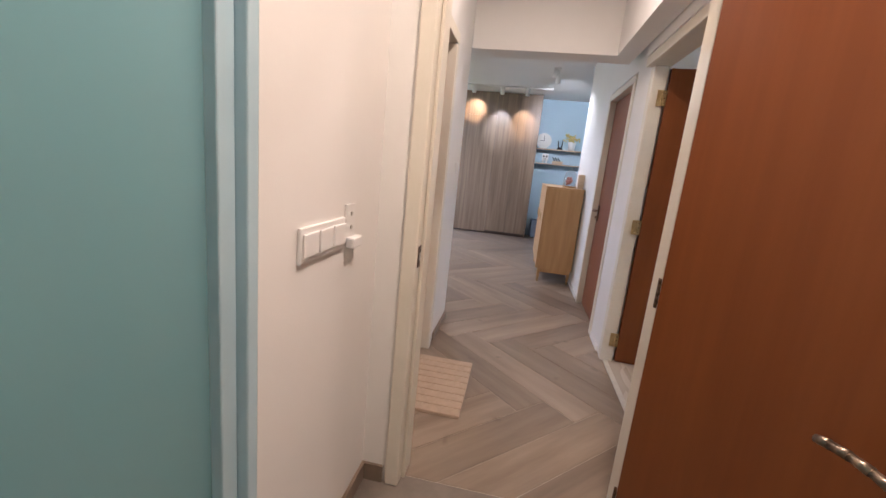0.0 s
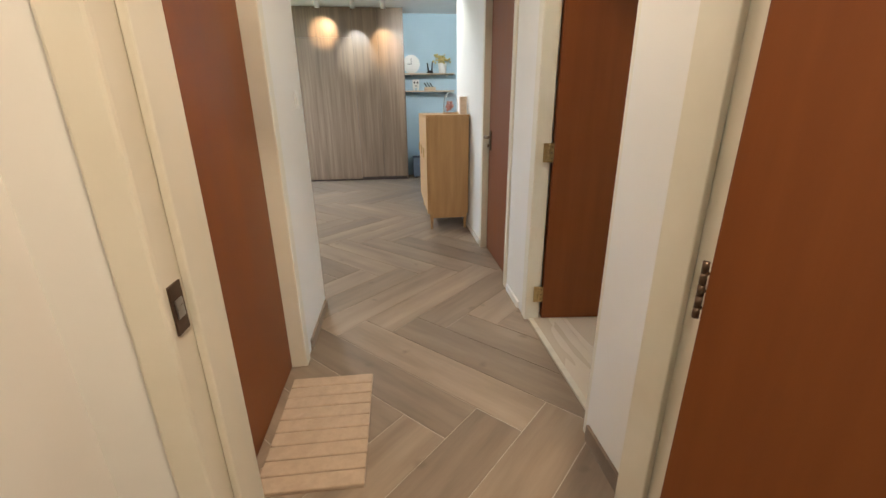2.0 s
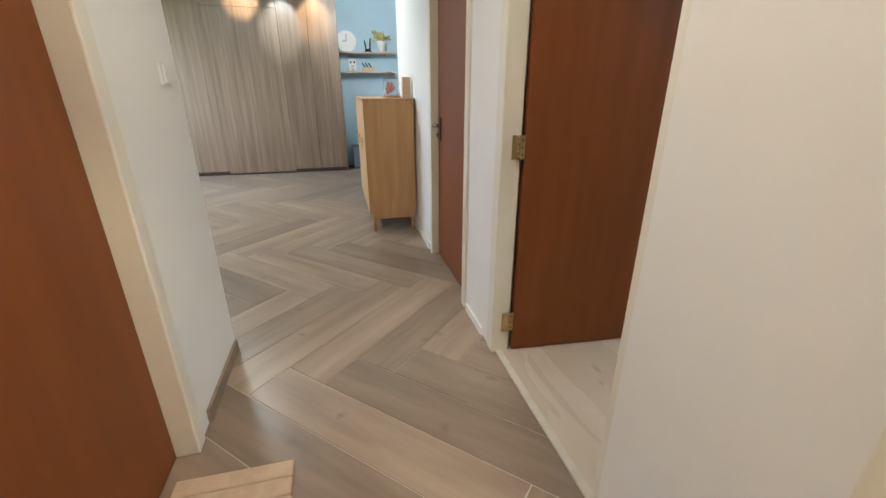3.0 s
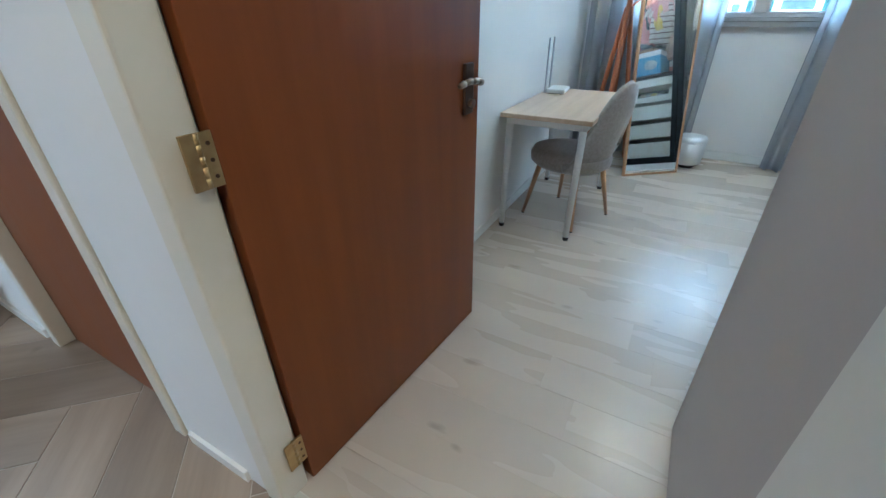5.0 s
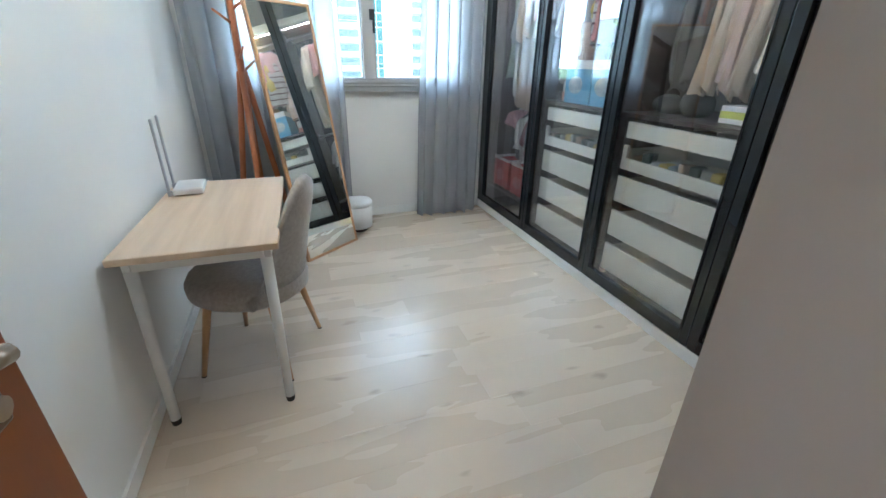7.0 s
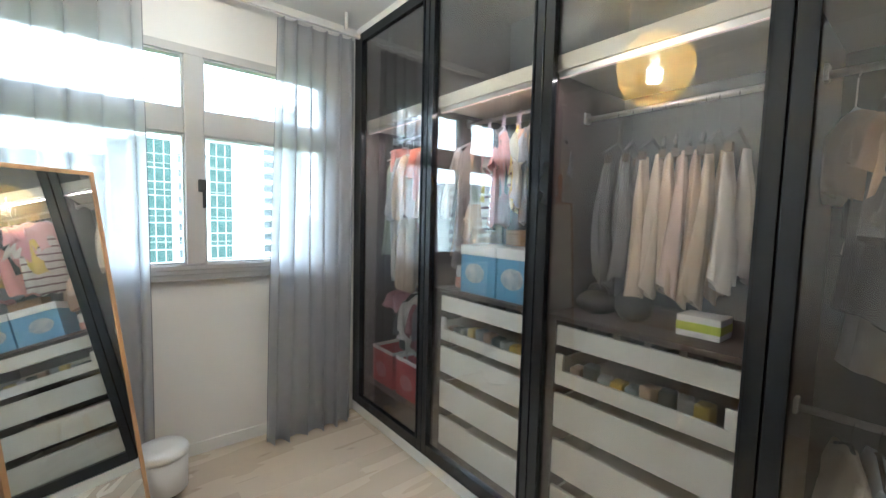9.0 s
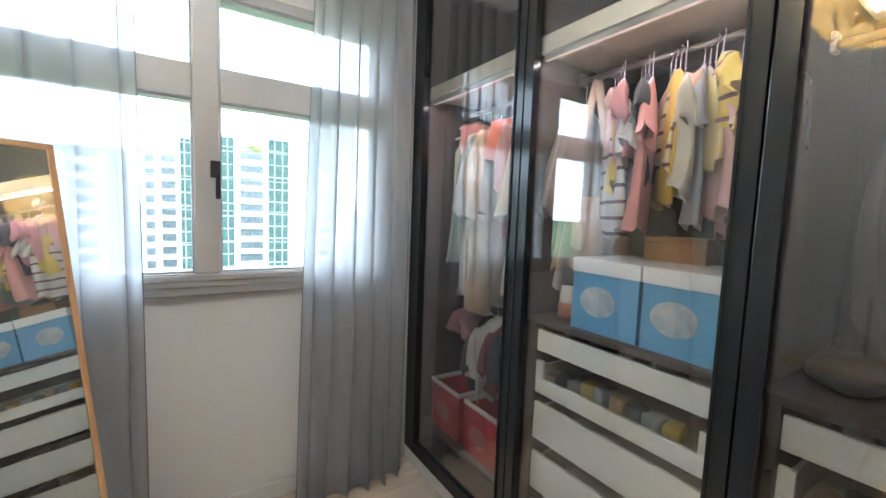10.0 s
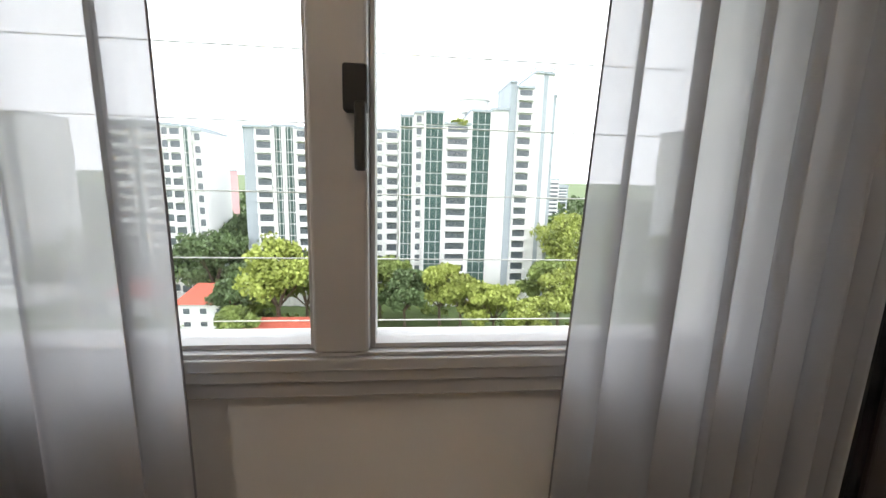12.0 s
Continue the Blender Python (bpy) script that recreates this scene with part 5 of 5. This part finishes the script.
# small things seen through the drawers' glass and on top of the first drawer
rnd = random.Random(77)
for cx in (4.20, 3.375):
    for k in range(9):
        x = cx - 0.24 + 0.06 * k
        c = ((0.65, 0.45, 0.08), (0.5, 0.5, 0.5), (0.10, 0.12, 0.12), (0.45, 0.30, 0.22), (0.30, 0.34, 0.36))[k % 5]
        o = thing("folded_cloth", pose(x, 1.60, 0.795, 0, 0, rnd.uniform(-20, 20)), "small folded cloth inside the drawer", "cloth", "drawer contents")
        bm = boxed((-0.026, -0.035, 0), (0.026, 0.035, rnd.uniform(0.05, 0.085)), 0.008)
        part("fold", bm, fabric(c), o, "", True)
        if k % 2 == 0:
            o = thing("folded_cloth", pose(x + 0.02, 1.60, 0.965, 0, 0, rnd.uniform(-20, 20)), "small dark folded cloth inside the drawer", "cloth", "drawer contents")
            part("fold", boxed((-0.03, -0.04, 0), (0.03, 0.04, rnd.uniform(0.06, 0.08)), 0.008), fabric((0.09, 0.085, 0.08)), o, "", True)
# ---- outside ----
EYE, K = Vector((4.66, 2.66, 1.49)), 0.78
GROUND = -35.6


def far(x, y, z):
    """A place given for a plane 150 m off, drawn in towards the window to its real distance."""
    return EYE.x + (x - EYE.x) * K, EYE.y + (y - EYE.y) * K, EYE.z + (z - EYE.z) * K


M_GRASS = surface("grass_and_scrub", (0.10, 0.15, 0.045), (0.06, 0.09, 0.03), 0.95, 0.05, bump=0.4, fine=3)
M_LEAF = [surface("leaves", c, tuple(k * 0.6 for k in c), 0.7, 0.25, bump=0.2, fine=8, vary=0.12) for c in ((0.19, 0.25, 0.06), (0.30, 0.35, 0.07), (0.10, 0.155, 0.055))]
M_BARK = surface("bark", (0.11, 0.08, 0.055), None, 0.95, 2)
M_FACADE = surface("white_facade_paint", (0.74, 0.74, 0.72), (0.66, 0.66, 0.64), 0.8, 0.15)
M_FACADEGREY = surface("grey_facade_paint", (0.36, 0.40, 0.42), (0.32, 0.36, 0.38), 0.8, 0.2)
M_GREEN = surface("green_curtain_glass", (0.045, 0.085, 0.076), (0.07, 0.12, 0.108), 0.5, 0.5, (1, 1, 1.6), bump=0)
M_GREEN.node_tree.nodes["Principled BSDF"].inputs["Specular IOR Level"].default_value = 0.15
M_DARKWIN = surface("dark_window_glass", (0.07, 0.085, 0.095), (0.13, 0.15, 0.16), 0.2, 0.8, bump=0)
M_ROOFRED = surface("red_roof_tiles", (0.46, 0.10, 0.06), (0.36, 0.08, 0.05), 0.8, 1.5, (1, 6, 1), 0.5, 6)
M_PINK = surface("pink_facade_paint", (0.62, 0.36, 0.36), (0.58, 0.33, 0.33), 0.8, 0.3)

g = bmesh.new()
sheet(g, [[(x, y, GROUND) for y in (-3000, -300, 0, 300, 3000)] for x in (-3000, -100, 40, 160, 400, 3500)])
structure("ground", g, M_GRASS, "green parkland far below the window")


def shared(name, me, loc, parent):
    ob = new(name, me)
    ob.location = loc
    ob.parent = parent
    return ob


def mesh_of(bm, material):
    me = bpy.data.meshes.new("piece")
    bmesh.ops.recalc_face_normals(bm, faces=bm.faces)
    bm.to_mesh(me)
    bm.free()
    me.materials.append(material)
    return me


def tower(sections, label, name="apartment_building", depth=16.0, floor=3.15, roof=True):
    """A tower of vertical strips: (left, right, top, set-back, style), each with its storeys."""
    ys = [far(150, s[0], 0)[1] for s in sections] + [far(150, s[1], 0)[1] for s in sections]
    x0 = far(150, 0, 0)[0]
    cy = (min(ys) + max(ys)) / 2
    ob = thing(name, pose(x0, cy, GROUND), label, "building")
    for left, right, top, back, style in sections:
        y1, y0, z1 = far(150, left, 0)[1] - cy, far(150, right, 0)[1] - cy, far(150, 0, top)[2] - GROUND
        wd = y1 - y0
        base = {"white": M_FACADE, "grey": M_FACADEGREY, "green": M_FACADE, "balcony": M_FACADE, "window": M_FACADE}[style]
        wl = part("wall", boxed((back, y0 + 0.02, 0), (back + depth, y1 - 0.02, z1)), base, ob)
        if roof:
            part("roof", boxed((back - 0.5, y0 - 0.1, z1 + 0.02), (back + depth, y1 + 0.1, z1 + 0.7)), M_FACADEGREY, ob)
        n = int((z1 - 2) / floor)
        if style == "green":
            me = mesh_of(boxed((-0.25, 0.5, 0.12), (0.0, wd - 0.5, floor - 0.12)), M_GREEN)
            bar = mesh_of(boxed((-0.36, -0.06, 0), (-0.252, 0.06, floor)), M_FACADE)
            for k in range(n):
                shared("window", me, (back, y0, z1 - (k + 1) * floor), ob)
                for q in (0.33, 0.66):
                    shared("mullion", bar, (back, y0 + wd * q, z1 - (k + 1) * floor), ob)
            part("pier", boxed((back - 0.55, y0, 0), (back - 0.01, y0 + 0.45, z1)), M_FACADE, ob)
            part("pier", boxed((back - 0.55, y1 - 0.45, 0), (back - 0.01, y1, z1)), M_FACADE, ob)
        elif style == "balcony":
            me = mesh_of(boxed((-0.12, wd * 0.12, 0.95), (0.0, wd * 0.88, floor - 0.35)), M_DARKWIN)
            slab = mesh_of(many([((-1.15, wd * 0.06, 0), (-0.02, wd * 0.94, 0.18)), ((-1.15, wd * 0.06, 0.181), (-1.02, wd * 0.94, 1.15)), ((-1.01, wd * 0.06, 0.181), (-0.02, wd * 0.06 + 0.12, 1.15)), ((-1.01, wd * 0.94 - 0.12, 0.181), (-0.02, wd * 0.94, 1.15))]), M_FACADE)
            for k in range(n):
                shared("window", me, (back, y0, z1 - (k + 1) * floor), ob)
                shared("balcony", slab, (back, y0, z1 - (k + 1) * floor), ob)
        elif style == "window":
            me = mesh_of(boxed((-0.12, wd * 0.25, 0.9), (0.0, wd * 0.75, floor - 0.5)), M_DARKWIN)
            led = mesh_of(boxed((-0.6, wd * 0.15, 0.55), (-0.02, wd * 0.85, 0.85)), M_FACADE)
            for k in range(n):
                shared("window", me, (back, y0, z1 - (k + 1) * floor), ob)
                shared("ledge", led, (back, y0, z1 - (k + 1) * floor), ob)
    return ob


t = tower([(13.2, 8.6, 16.4, 5, "window"), (8.6, 3.8, 16.4, 5, "balcony"), (3.6, -1.4, 21, 2, "green"), (-1.4, -4.8, 22, 0.5, "window"), (-4.8, -11.8, 22.3, -0.5, "green"), (-11.8, -20.8, 18.5, -1.2, "balcony"), (-20.8, -28.2, 23.2, -0.5, "green"), (-28.2, -34.6, 24.2, 0.5, "white"), (-34.4, -36.8, 33.4, 0, "grey"), (-36.8, -42.6, 31.5, -0.8, "balcony"), (-42.6, -46.0, 36.8, 0, "white"), (-46.0, -47.8, 36.8, 0.4, "grey"), (-47.8, -50.2, 36.8, 0.8, "white"), (-50.2, -52.0, 29.9, 2, "grey")], "white stepped apartment tower with green glass bays and balconies")
cyt = t.matrix_basis.translation.y
part("drum", spun(bmesh.new(), [(4.0, far(0, 0, 24)[2] - GROUND), (4.0, far(0, 0, 28)[2] - GROUND), (4.6, far(0, 0, 28.2)[2] - GROUND), (4.6, far(0, 0, 28.6)[2] - GROUND)], 24, (7.0, far(150, -23.5, 0)[1] - cyt)), M_FACADE, t, "round white roof structure")
crown = bmesh.new()
zt = far(0, 0, 30.2)[2] - GROUND
for k in range(20):
    a0, a1 = 2 * math.pi * k / 20, 2 * math.pi * (k + 1) / 20
    c = (7.0, far(150, -23.5, 0)[1] - cyt)
    rod(crown, (c[0] + 4.5 * math.cos(a0), c[1] + 4.5 * math.sin(a0), zt), (c[0] + 4.5 * math.cos(a1), c[1] + 4.5 * math.sin(a1), zt), 0.14, sides=6)
    rod(crown, (c[0] + 4.5 * math.cos(a0), c[1] + 4.5 * math.sin(a0), zt - 1.3), (c[0] + 4.5 * math.cos(a0), c[1] + 4.5 * math.sin(a0), zt), 0.1, sides=6)
part("roof_rail", crown, M_FACADEGREY, t)
y1, y0, z1 = far(150, -42.8, 0)[1] - cyt, far(150, -50, 0)[1] - cyt, far(0, 0, 37)[2] - GROUND
part("roof_frame", many([((0, y0, z1 + 1.2), (0.3, y1, z1 + 1.5)), ((6, y0, z1 + 1.2), (6.3, y1, z1 + 1.5)), ((0, y0, z1 + 0.7), (0.3, y0 + 0.3, z1 + 1.2)), ((0, y1 - 0.3, z1 + 0.7), (0.3, y1, z1 + 1.2)), ((0.3, y0, z1 + 1.2), (6, y0 + 0.3, z1 + 1.5)), ((0.3, y1 - 0.3, z1 + 1.2), (6, y1, z1 + 1.5))]), M_FACADEGREY, t)


def leafball(bm, centre, spread, count, size, rnd):
    for _ in range(count):
        d = Vector((rnd.gauss(0, 1), rnd.gauss(0, 1), rnd.gauss(0, 1)))
        d = d.normalized() * (rnd.random() ** 0.4)
        c = Vector(centre) + Vector((d.x * spread[0], d.y * spread[1], d.z * spread[2]))
        q = Euler((rnd.uniform(0, 6.28), rnd.uniform(0, 6.28), rnd.uniform(0, 6.28))).to_matrix()
        s = size * rnd.uniform(0.6, 1.3)
        vs = [bm.verts.new(c + q @ Vector(v) * s) for v in ((-0.5, -0.3, 0), (0.1, -0.5, 0.12), (0.6, 0.0, 0), (0.1, 0.5, 0.1), (-0.5, 0.3, 0))]
        bm.faces.new(vs)


bm = bmesh.new()
leafball(bm, (far(150, -16.3, 0)[0] * 0 - 1.4, far(150, -16.5, 0)[1] - cyt, far(0, 0, 18.9)[2] - GROUND + 0.5), (1.0, 2.6, 0.8), 120, 0.7, random.Random(9))
part("roof_garden", bm, M_LEAF[1], t, "green shrubs on a terrace")
tower([(55.4, 51.2, 15.3, 0.5, "grey"), (51.2, 45.4, 15.3, -0.6, "balcony"), (45.4, 42.0, 15.8, 0, "green"), (41.8, 38.2, 15.8, 0, "green"), (38.2, 32.0, 15.2, -0.6, "balcony"), (32.0, 27.5, 15.2, 0.3, "grey"), (27.5, 21.5, 15.2, -0.6, "balcony"), (21.5, 17.0, 15.6, 0, "green")], "white apartment tower with green glass strips and balconies")
tower([(96.0, 90.0, 15.4, 0, "balcony"), (90.0, 86.5, 15.8, 0, "green"), (86.5, 81.0, 15.2, 0, "balcony"), (81.0, 77.8, 15.0, 0, "window"), (77.8, 74.0, 14.6, -0.6, "balcony"), (74.0, 71.2, 14.6, 0, "green"), (71.2, 68.0, 13.4, 0.4, "window")], "white apartment tower with narrow windows behind the trees")
tower([(150, 142, 17, 0, "balcony"), (142, 136, 17.5, 0, "green"), (136, 128, 17, 0, "balcony"), (128, 122, 17, 0, "window")], "white apartment tower with green glass strips and balconies")
tower([(-104, -112, 20, 0, "balcony"), (-112, -118, 21, 0, "green"), (-118, -126, 20, 0, "balcony"), (-126, -132, 21, 0, "green"), (-132, -140, 20, 0, "balcony")], "white apartment tower with green glass strips and balconies")
# lower blocks further off
for x, y, w, h, m_, lab in ((260, 117, 26, 36, M_PINK, "long pink and white housing block"), (300, -106, 14, 36, M_FACADE, "white housing block beyond the tower"), (420, -150, 40, 30, M_FACADEGREY, "pale grey housing block in the distance"), (420, 200, 60, 34, M_FACADE, "white housing block in the distance"), (500, 40, 70, 36, M_FACADEGREY, "pale grey housing block in the distance")):
    b = thing("housing_block", pose(x, y, GROUND), lab, "building")
    part("wall", boxed((0, -w / 2, 0), (14, w / 2, h)), m_, b)
    part("roof", boxed((-0.5, -w / 2 - 0.4, h + 0.01), (14.5, w / 2 + 0.4, h + 1.0)), M_FACADEGREY, b)
    me = mesh_of(boxed((-0.25, 0, 0), (-0.01, w * 0.9, 1.3)), M_DARKWIN)
    rail_me = mesh_of(boxed((-0.5, 0, 0), (-0.01, w * 0.94, 0.8)), M_FACADE)
    for k in range(int(h / 3.0) - 1):
        shared("window_band", me, (0, -w * 0.45, 2.5 + 3.0 * k), b)
        shared("parapet", rail_me, (0, -w * 0.47, 1.3 + 3.0 * k), b)


def tree(x, y, height, spread, seed, kind):
    rnd = random.Random(seed)
    ob = thing("tree", pose(x, y, GROUND), "broad leafy green tree below the towers", "tree", "trees below the window")
    fork = height * 0.34
    bm = rodded((0, 0, 0), (0.3, 0.2, fork), height * 0.028, height * 0.018, 9)
    crowns = []
    for k in range(8):
        a = 2 * math.pi * k / 8 + rnd.uniform(-0.3, 0.3)
        r = spread * rnd.uniform(0.35, 0.78)
        tip = (r * math.cos(a), r * math.sin(a), height * rnd.uniform(0.45, 0.86))
        rod(bm, (0.3, 0.2, fork - 0.2), tip, height * 0.012, height * 0.003, 6)
        crowns.append(tip)
    crowns += [(0, 0, height * 0.9), (spread * 0.3, -spread * 0.25, height * 0.86), (-spread * 0.3, spread * 0.3, height * 0.84)]
    part("trunk", bm, M_BARK, ob)
    bm = bmesh.new()
    for c in crowns:
        for _ in range(6):
            cc = (c[0] + rnd.gauss(0, spread * 0.16), c[1] + rnd.gauss(0, spread * 0.16), c[2] + rnd.gauss(0, height * 0.045))
            leafball(bm, cc, (spread * 0.26, spread * 0.26, height * 0.085), 85, 0.66, rnd)
    part("crown", bm, M_LEAF[kind], ob, "uneven leafy crown")


def tree_at(px, y150, top150, spread, seed, kind):
    f = (px - EYE.x) / (150 - EYE.x)
    z = EYE.z + (top150 - EYE.z) * f
    tree(px, EYE.y + (y150 - EYE.y) * f, z - GROUND, spread, seed, kind)


for i, (px, y, z, s, k) in enumerate(((92, 46, -20.5, 7.5, 1), (98, 36, -27, 5, 0), (105, 10, -28, 6, 0), (98, 1, -33, 5, 2), (100, -12, -31, 6, 1), (96, -20, -35, 5, 1), (92, -33, -38, 5, 1), (104, -52, -28, 6, 0), (112, -60, -12, 8, 1), (96, -58, -33, 6, 1), (84, -48, -44, 5, 1), (100, 60, -34, 5, 2), (112, 67, -20, 7, 2), (118, 73, -24, 7, 2), (130, 62, -14, 8, 2), (108, 52, -40, 4, 0), (84, 62, -47, 3.5, 0), (90, 22, -32, 6, 0), (125, 90, -18, 8, 2), (120, -78, -14, 9, 0), (110, 110, -22, 8, 0), (120, -100, -18, 9, 0))):
    tree_at(px, y, z, s * 1.2, 300 + i, k)
bm = bmesh.new()
rnd = random.Random(5)
for _ in range(420):
    x = rnd.uniform(190, 520)
    y = rnd.uniform(-1.05, 1.05) * x
    leafball(bm, (x, y, GROUND + rnd.uniform(5, 13)), (6, 9, 5), 24, 4.2, rnd)
tagged(part("far_woods", bm, M_LEAF[2]), "distant dark green woods behind the towers", "woods", "", "stuff")
bm = bmesh.new()
for _ in range(260):
    x = rnd.uniform(62, 170)
    y = rnd.uniform(-0.75, 0.75) * x
    leafball(bm, (x, y, GROUND + rnd.uniform(0.5, 2.5)), (2.5, 3, 1.6), 30, 0.9, rnd)
tagged(part("undergrowth", bm, M_LEAF[0]), "low green shrubs and undergrowth between the trees", "shrubs", "", "stuff")


def house(x, y, w, d, eave, ridge, lab):
    ob = thing("house", pose(x, y, GROUND), lab, "house")
    part("wall", boxed((0, -w / 2, 0), (d, w / 2, eave)), M_FACADE, ob)
    bm = bmesh.new()
    o = 0.9
    v = [bm.verts.new(p) for p in ((-o, -w / 2 - o, eave), (d + o, -w / 2 - o, eave), (d + o, w / 2 + o, eave), (-o, w / 2 + o, eave), (d / 2, -w / 2 + d * 0.3, ridge), (d / 2, w / 2 - d * 0.3, ridge))]
    for q in ((0, 3, 5, 4), (1, 4, 5, 2), (0, 4, 1), (2, 5, 3), (0, 1, 2, 3)):
        bm.faces.new([v[i] for i in q])
    part("roof", bm, M_ROOFRED, ob, "red tiled roof")
    me = mesh_of(boxed((-0.06, -0.7, 0), (-0.005, 0.7, 1.3)), M_DARKWIN)
    for k in range(3):
        for z in (1.0, 4.0):
            if z + 1.3 < eave:
                shared("window", me, (0, -w / 2 + w * (k + 0.5) / 3, z), ob)


house(100, 48.0, 11, 9, 6.5, 10.2, "two-storey house with a red tiled roof")
house(84, 27.0, 16, 8, 4.6, 7.4, "low house with a red tiled roof")
house(110, 70, 10, 8, 5.5, 8.5, "low house with a red tiled roof")
p = thing("swimming_pool", pose(150, 70, GROUND), "turquoise outdoor swimming pool with a pale edge", "pool")
part("edge", boxed((-4, -9, 0), (4, 9, 0.25), 0.05), M_FACADE, p)
part("water", boxed((-3.4, -8.4, 0.26), (3.4, 8.4, 0.30)), surface("turquoise_water", (0.06, 0.42, 0.45), (0.08, 0.5, 0.5), 0.1, 0.6), p)
# ---- floors, piece by piece ----


def clip_poly(poly, x0, x1, y0, y1):
    for axis, limit, sign in ((0, x0, 1), (0, x1, -1), (1, y0, 1), (1, y1, -1)):
        out = []
        for i, p in enumerate(poly):
            q = poly[(i + 1) % len(poly)]
            dp, dq = sign * (p[axis] - limit), sign * (q[axis] - limit)
            if dp >= 0:
                out.append(p)
            if dp * dq < 0:
                t = dp / (dp - dq)
                out.append((p[0] + t * (q[0] - p[0]), p[1] + t * (q[1] - p[1])))
        poly = out
        if len(poly) < 3:
            return []
    return poly


def plank_mesh(poly, z0, z1, inset):
    """A flat piece with a small chamfer, in coordinates about its own middle."""
    cx, cy = sum(p[0] for p in poly) / len(poly), sum(p[1] for p in poly) / len(poly)
    pts = [(p[0] - cx, p[1] - cy) for p in poly]
    n = len(pts)
    r = max(math.hypot(*p) for p in pts)
    k = 1 - inset / max(r * 0.4, 0.02)
    verts = [(x, y, z0) for x, y in pts] + [(x, y, z1 - min(0.0015, 0.4 * (z1 - z0))) for x, y in pts] + [(x * k if abs(x) > inset else x, y * k if abs(y) > inset else y, z1) for x, y in pts]
    faces = [tuple(range(2 * n, 3 * n))] + [(a * n + i, a * n + (i + 1) % n, (a + 1) * n + (i + 1) % n, (a + 1) * n + i) for a in (0, 1) for i in range(n)]
    me = bpy.data.meshes.new("plank")
    me.from_pydata(verts, [], faces)
    return me, cx, cy


fl = thing("floor_corridor", pose(0, 0, 0), "grey-brown wood-look porcelain tiles laid in herringbone", "", "", "structure")
W, L, G = 0.2236, 1.203, 0.004
S45 = math.sqrt(0.5)
ox, oy = 0.910 - (2 * W + L) * S45, 3.100 + L * S45
for i in range(-60, 61):
    for j in range(-14, 15):
        for kind in (0, 1):
            # the two arms of a herringbone pair, in the frame turned by 45 degrees
            bu, bv = i * W + j * L, i * W - j * L
            if kind == 0:
                rect = [(bu, bv), (bu + L, bv), (bu + L, bv + W), (bu, bv + W)]
            else:
                rect = [(bu, bv + W), (bu + W, bv + W), (bu + W, bv + W + L), (bu, bv + W + L)]
            g = G / 2
            us, vs = [p[0] for p in rect], [p[1] for p in rect]
            u0, u1, v0, v1 = min(us) + g, max(us) - g, min(vs) + g, max(vs) - g
            poly = [(ox + (u + v) * S45, oy + (u - v) * S45) for u, v in ((u0, v0), (u1, v0), (u1, v1), (u0, v1))]
            mx, my = sum(p[0] for p in poly) / 4, sum(p[1] for p in poly) / 4
            if not (-2.2 < mx < 3.0 and 1.2 < my < 10.2):
                continue
            if my < 3.9 and not (-0.5 < mx < 1.9):
                continue
            if mx > 1.9 and my < 6.5:
                continue
            poly = clip_poly(poly, -1.9, 1.38 if my < 4.15 else 2.98, 2.30, 9.62)
            if not poly:
                continue
            me, cx, cy = plank_mesh(poly, -0.006, 0.0, 0.0012)
            me.materials.append(M_TILES[kind])
            ob = new("plank", me)
            ob.location = (cx, cy, 0)
            ob.parent = fl
fl = thing("floor_start", pose(0, 0, 0), "grey-brown stone tiles of the starting room", "", "", "structure")
for i in range(5):
    for j in range(6):
        x0, y0 = -1.55 + 0.8 * i, -1.2 + 0.6 * j
        poly = clip_poly([(x0 + 0.002, y0 + 0.002), (x0 + 0.798, y0 + 0.002), (x0 + 0.798, y0 + 0.598), (x0 + 0.002, y0 + 0.598)], -1.58, 1.46, -1.18, 2.296)
        if poly:
            me, cx, cy = plank_mesh(poly, -0.011, 0.0, 0.001)
            me.materials.append(M_SKIRT)
            ob = new("tile", me)
            ob.location = (cx, cy, 0)
            ob.parent = fl
fl = thing("floor_bedroom", pose(0, 0, 0), "pale oak-look vinyl plank floor", "", "", "structure")
part("underlay", boxed((1.40, 1.08, -0.002), (5.43, 4.11, 0.0050)), M_SEAM, fl)
rnd = random.Random(12)
x = 1.40
while x < 5.43:
    y = 1.0 - rnd.uniform(0.1, 1.1)
    while y < 4.2:
        poly = clip_poly([(x + 0.0003, y + 0.0003), (x + 0.1797, y + 0.0003), (x + 0.1797, y + 1.2197), (x + 0.0003, y + 1.2197)], 1.402, 5.43, 1.70, 4.11)
        if poly:
            me, cx, cy = plank_mesh(poly, 0.0051, 0.006, 0.0003)
            me.materials.append(M_VINYL)
            ob = new("plank", me)
            ob.location = (cx, cy, 0)
            ob.parent = fl
        y += 1.22
    x += 0.18
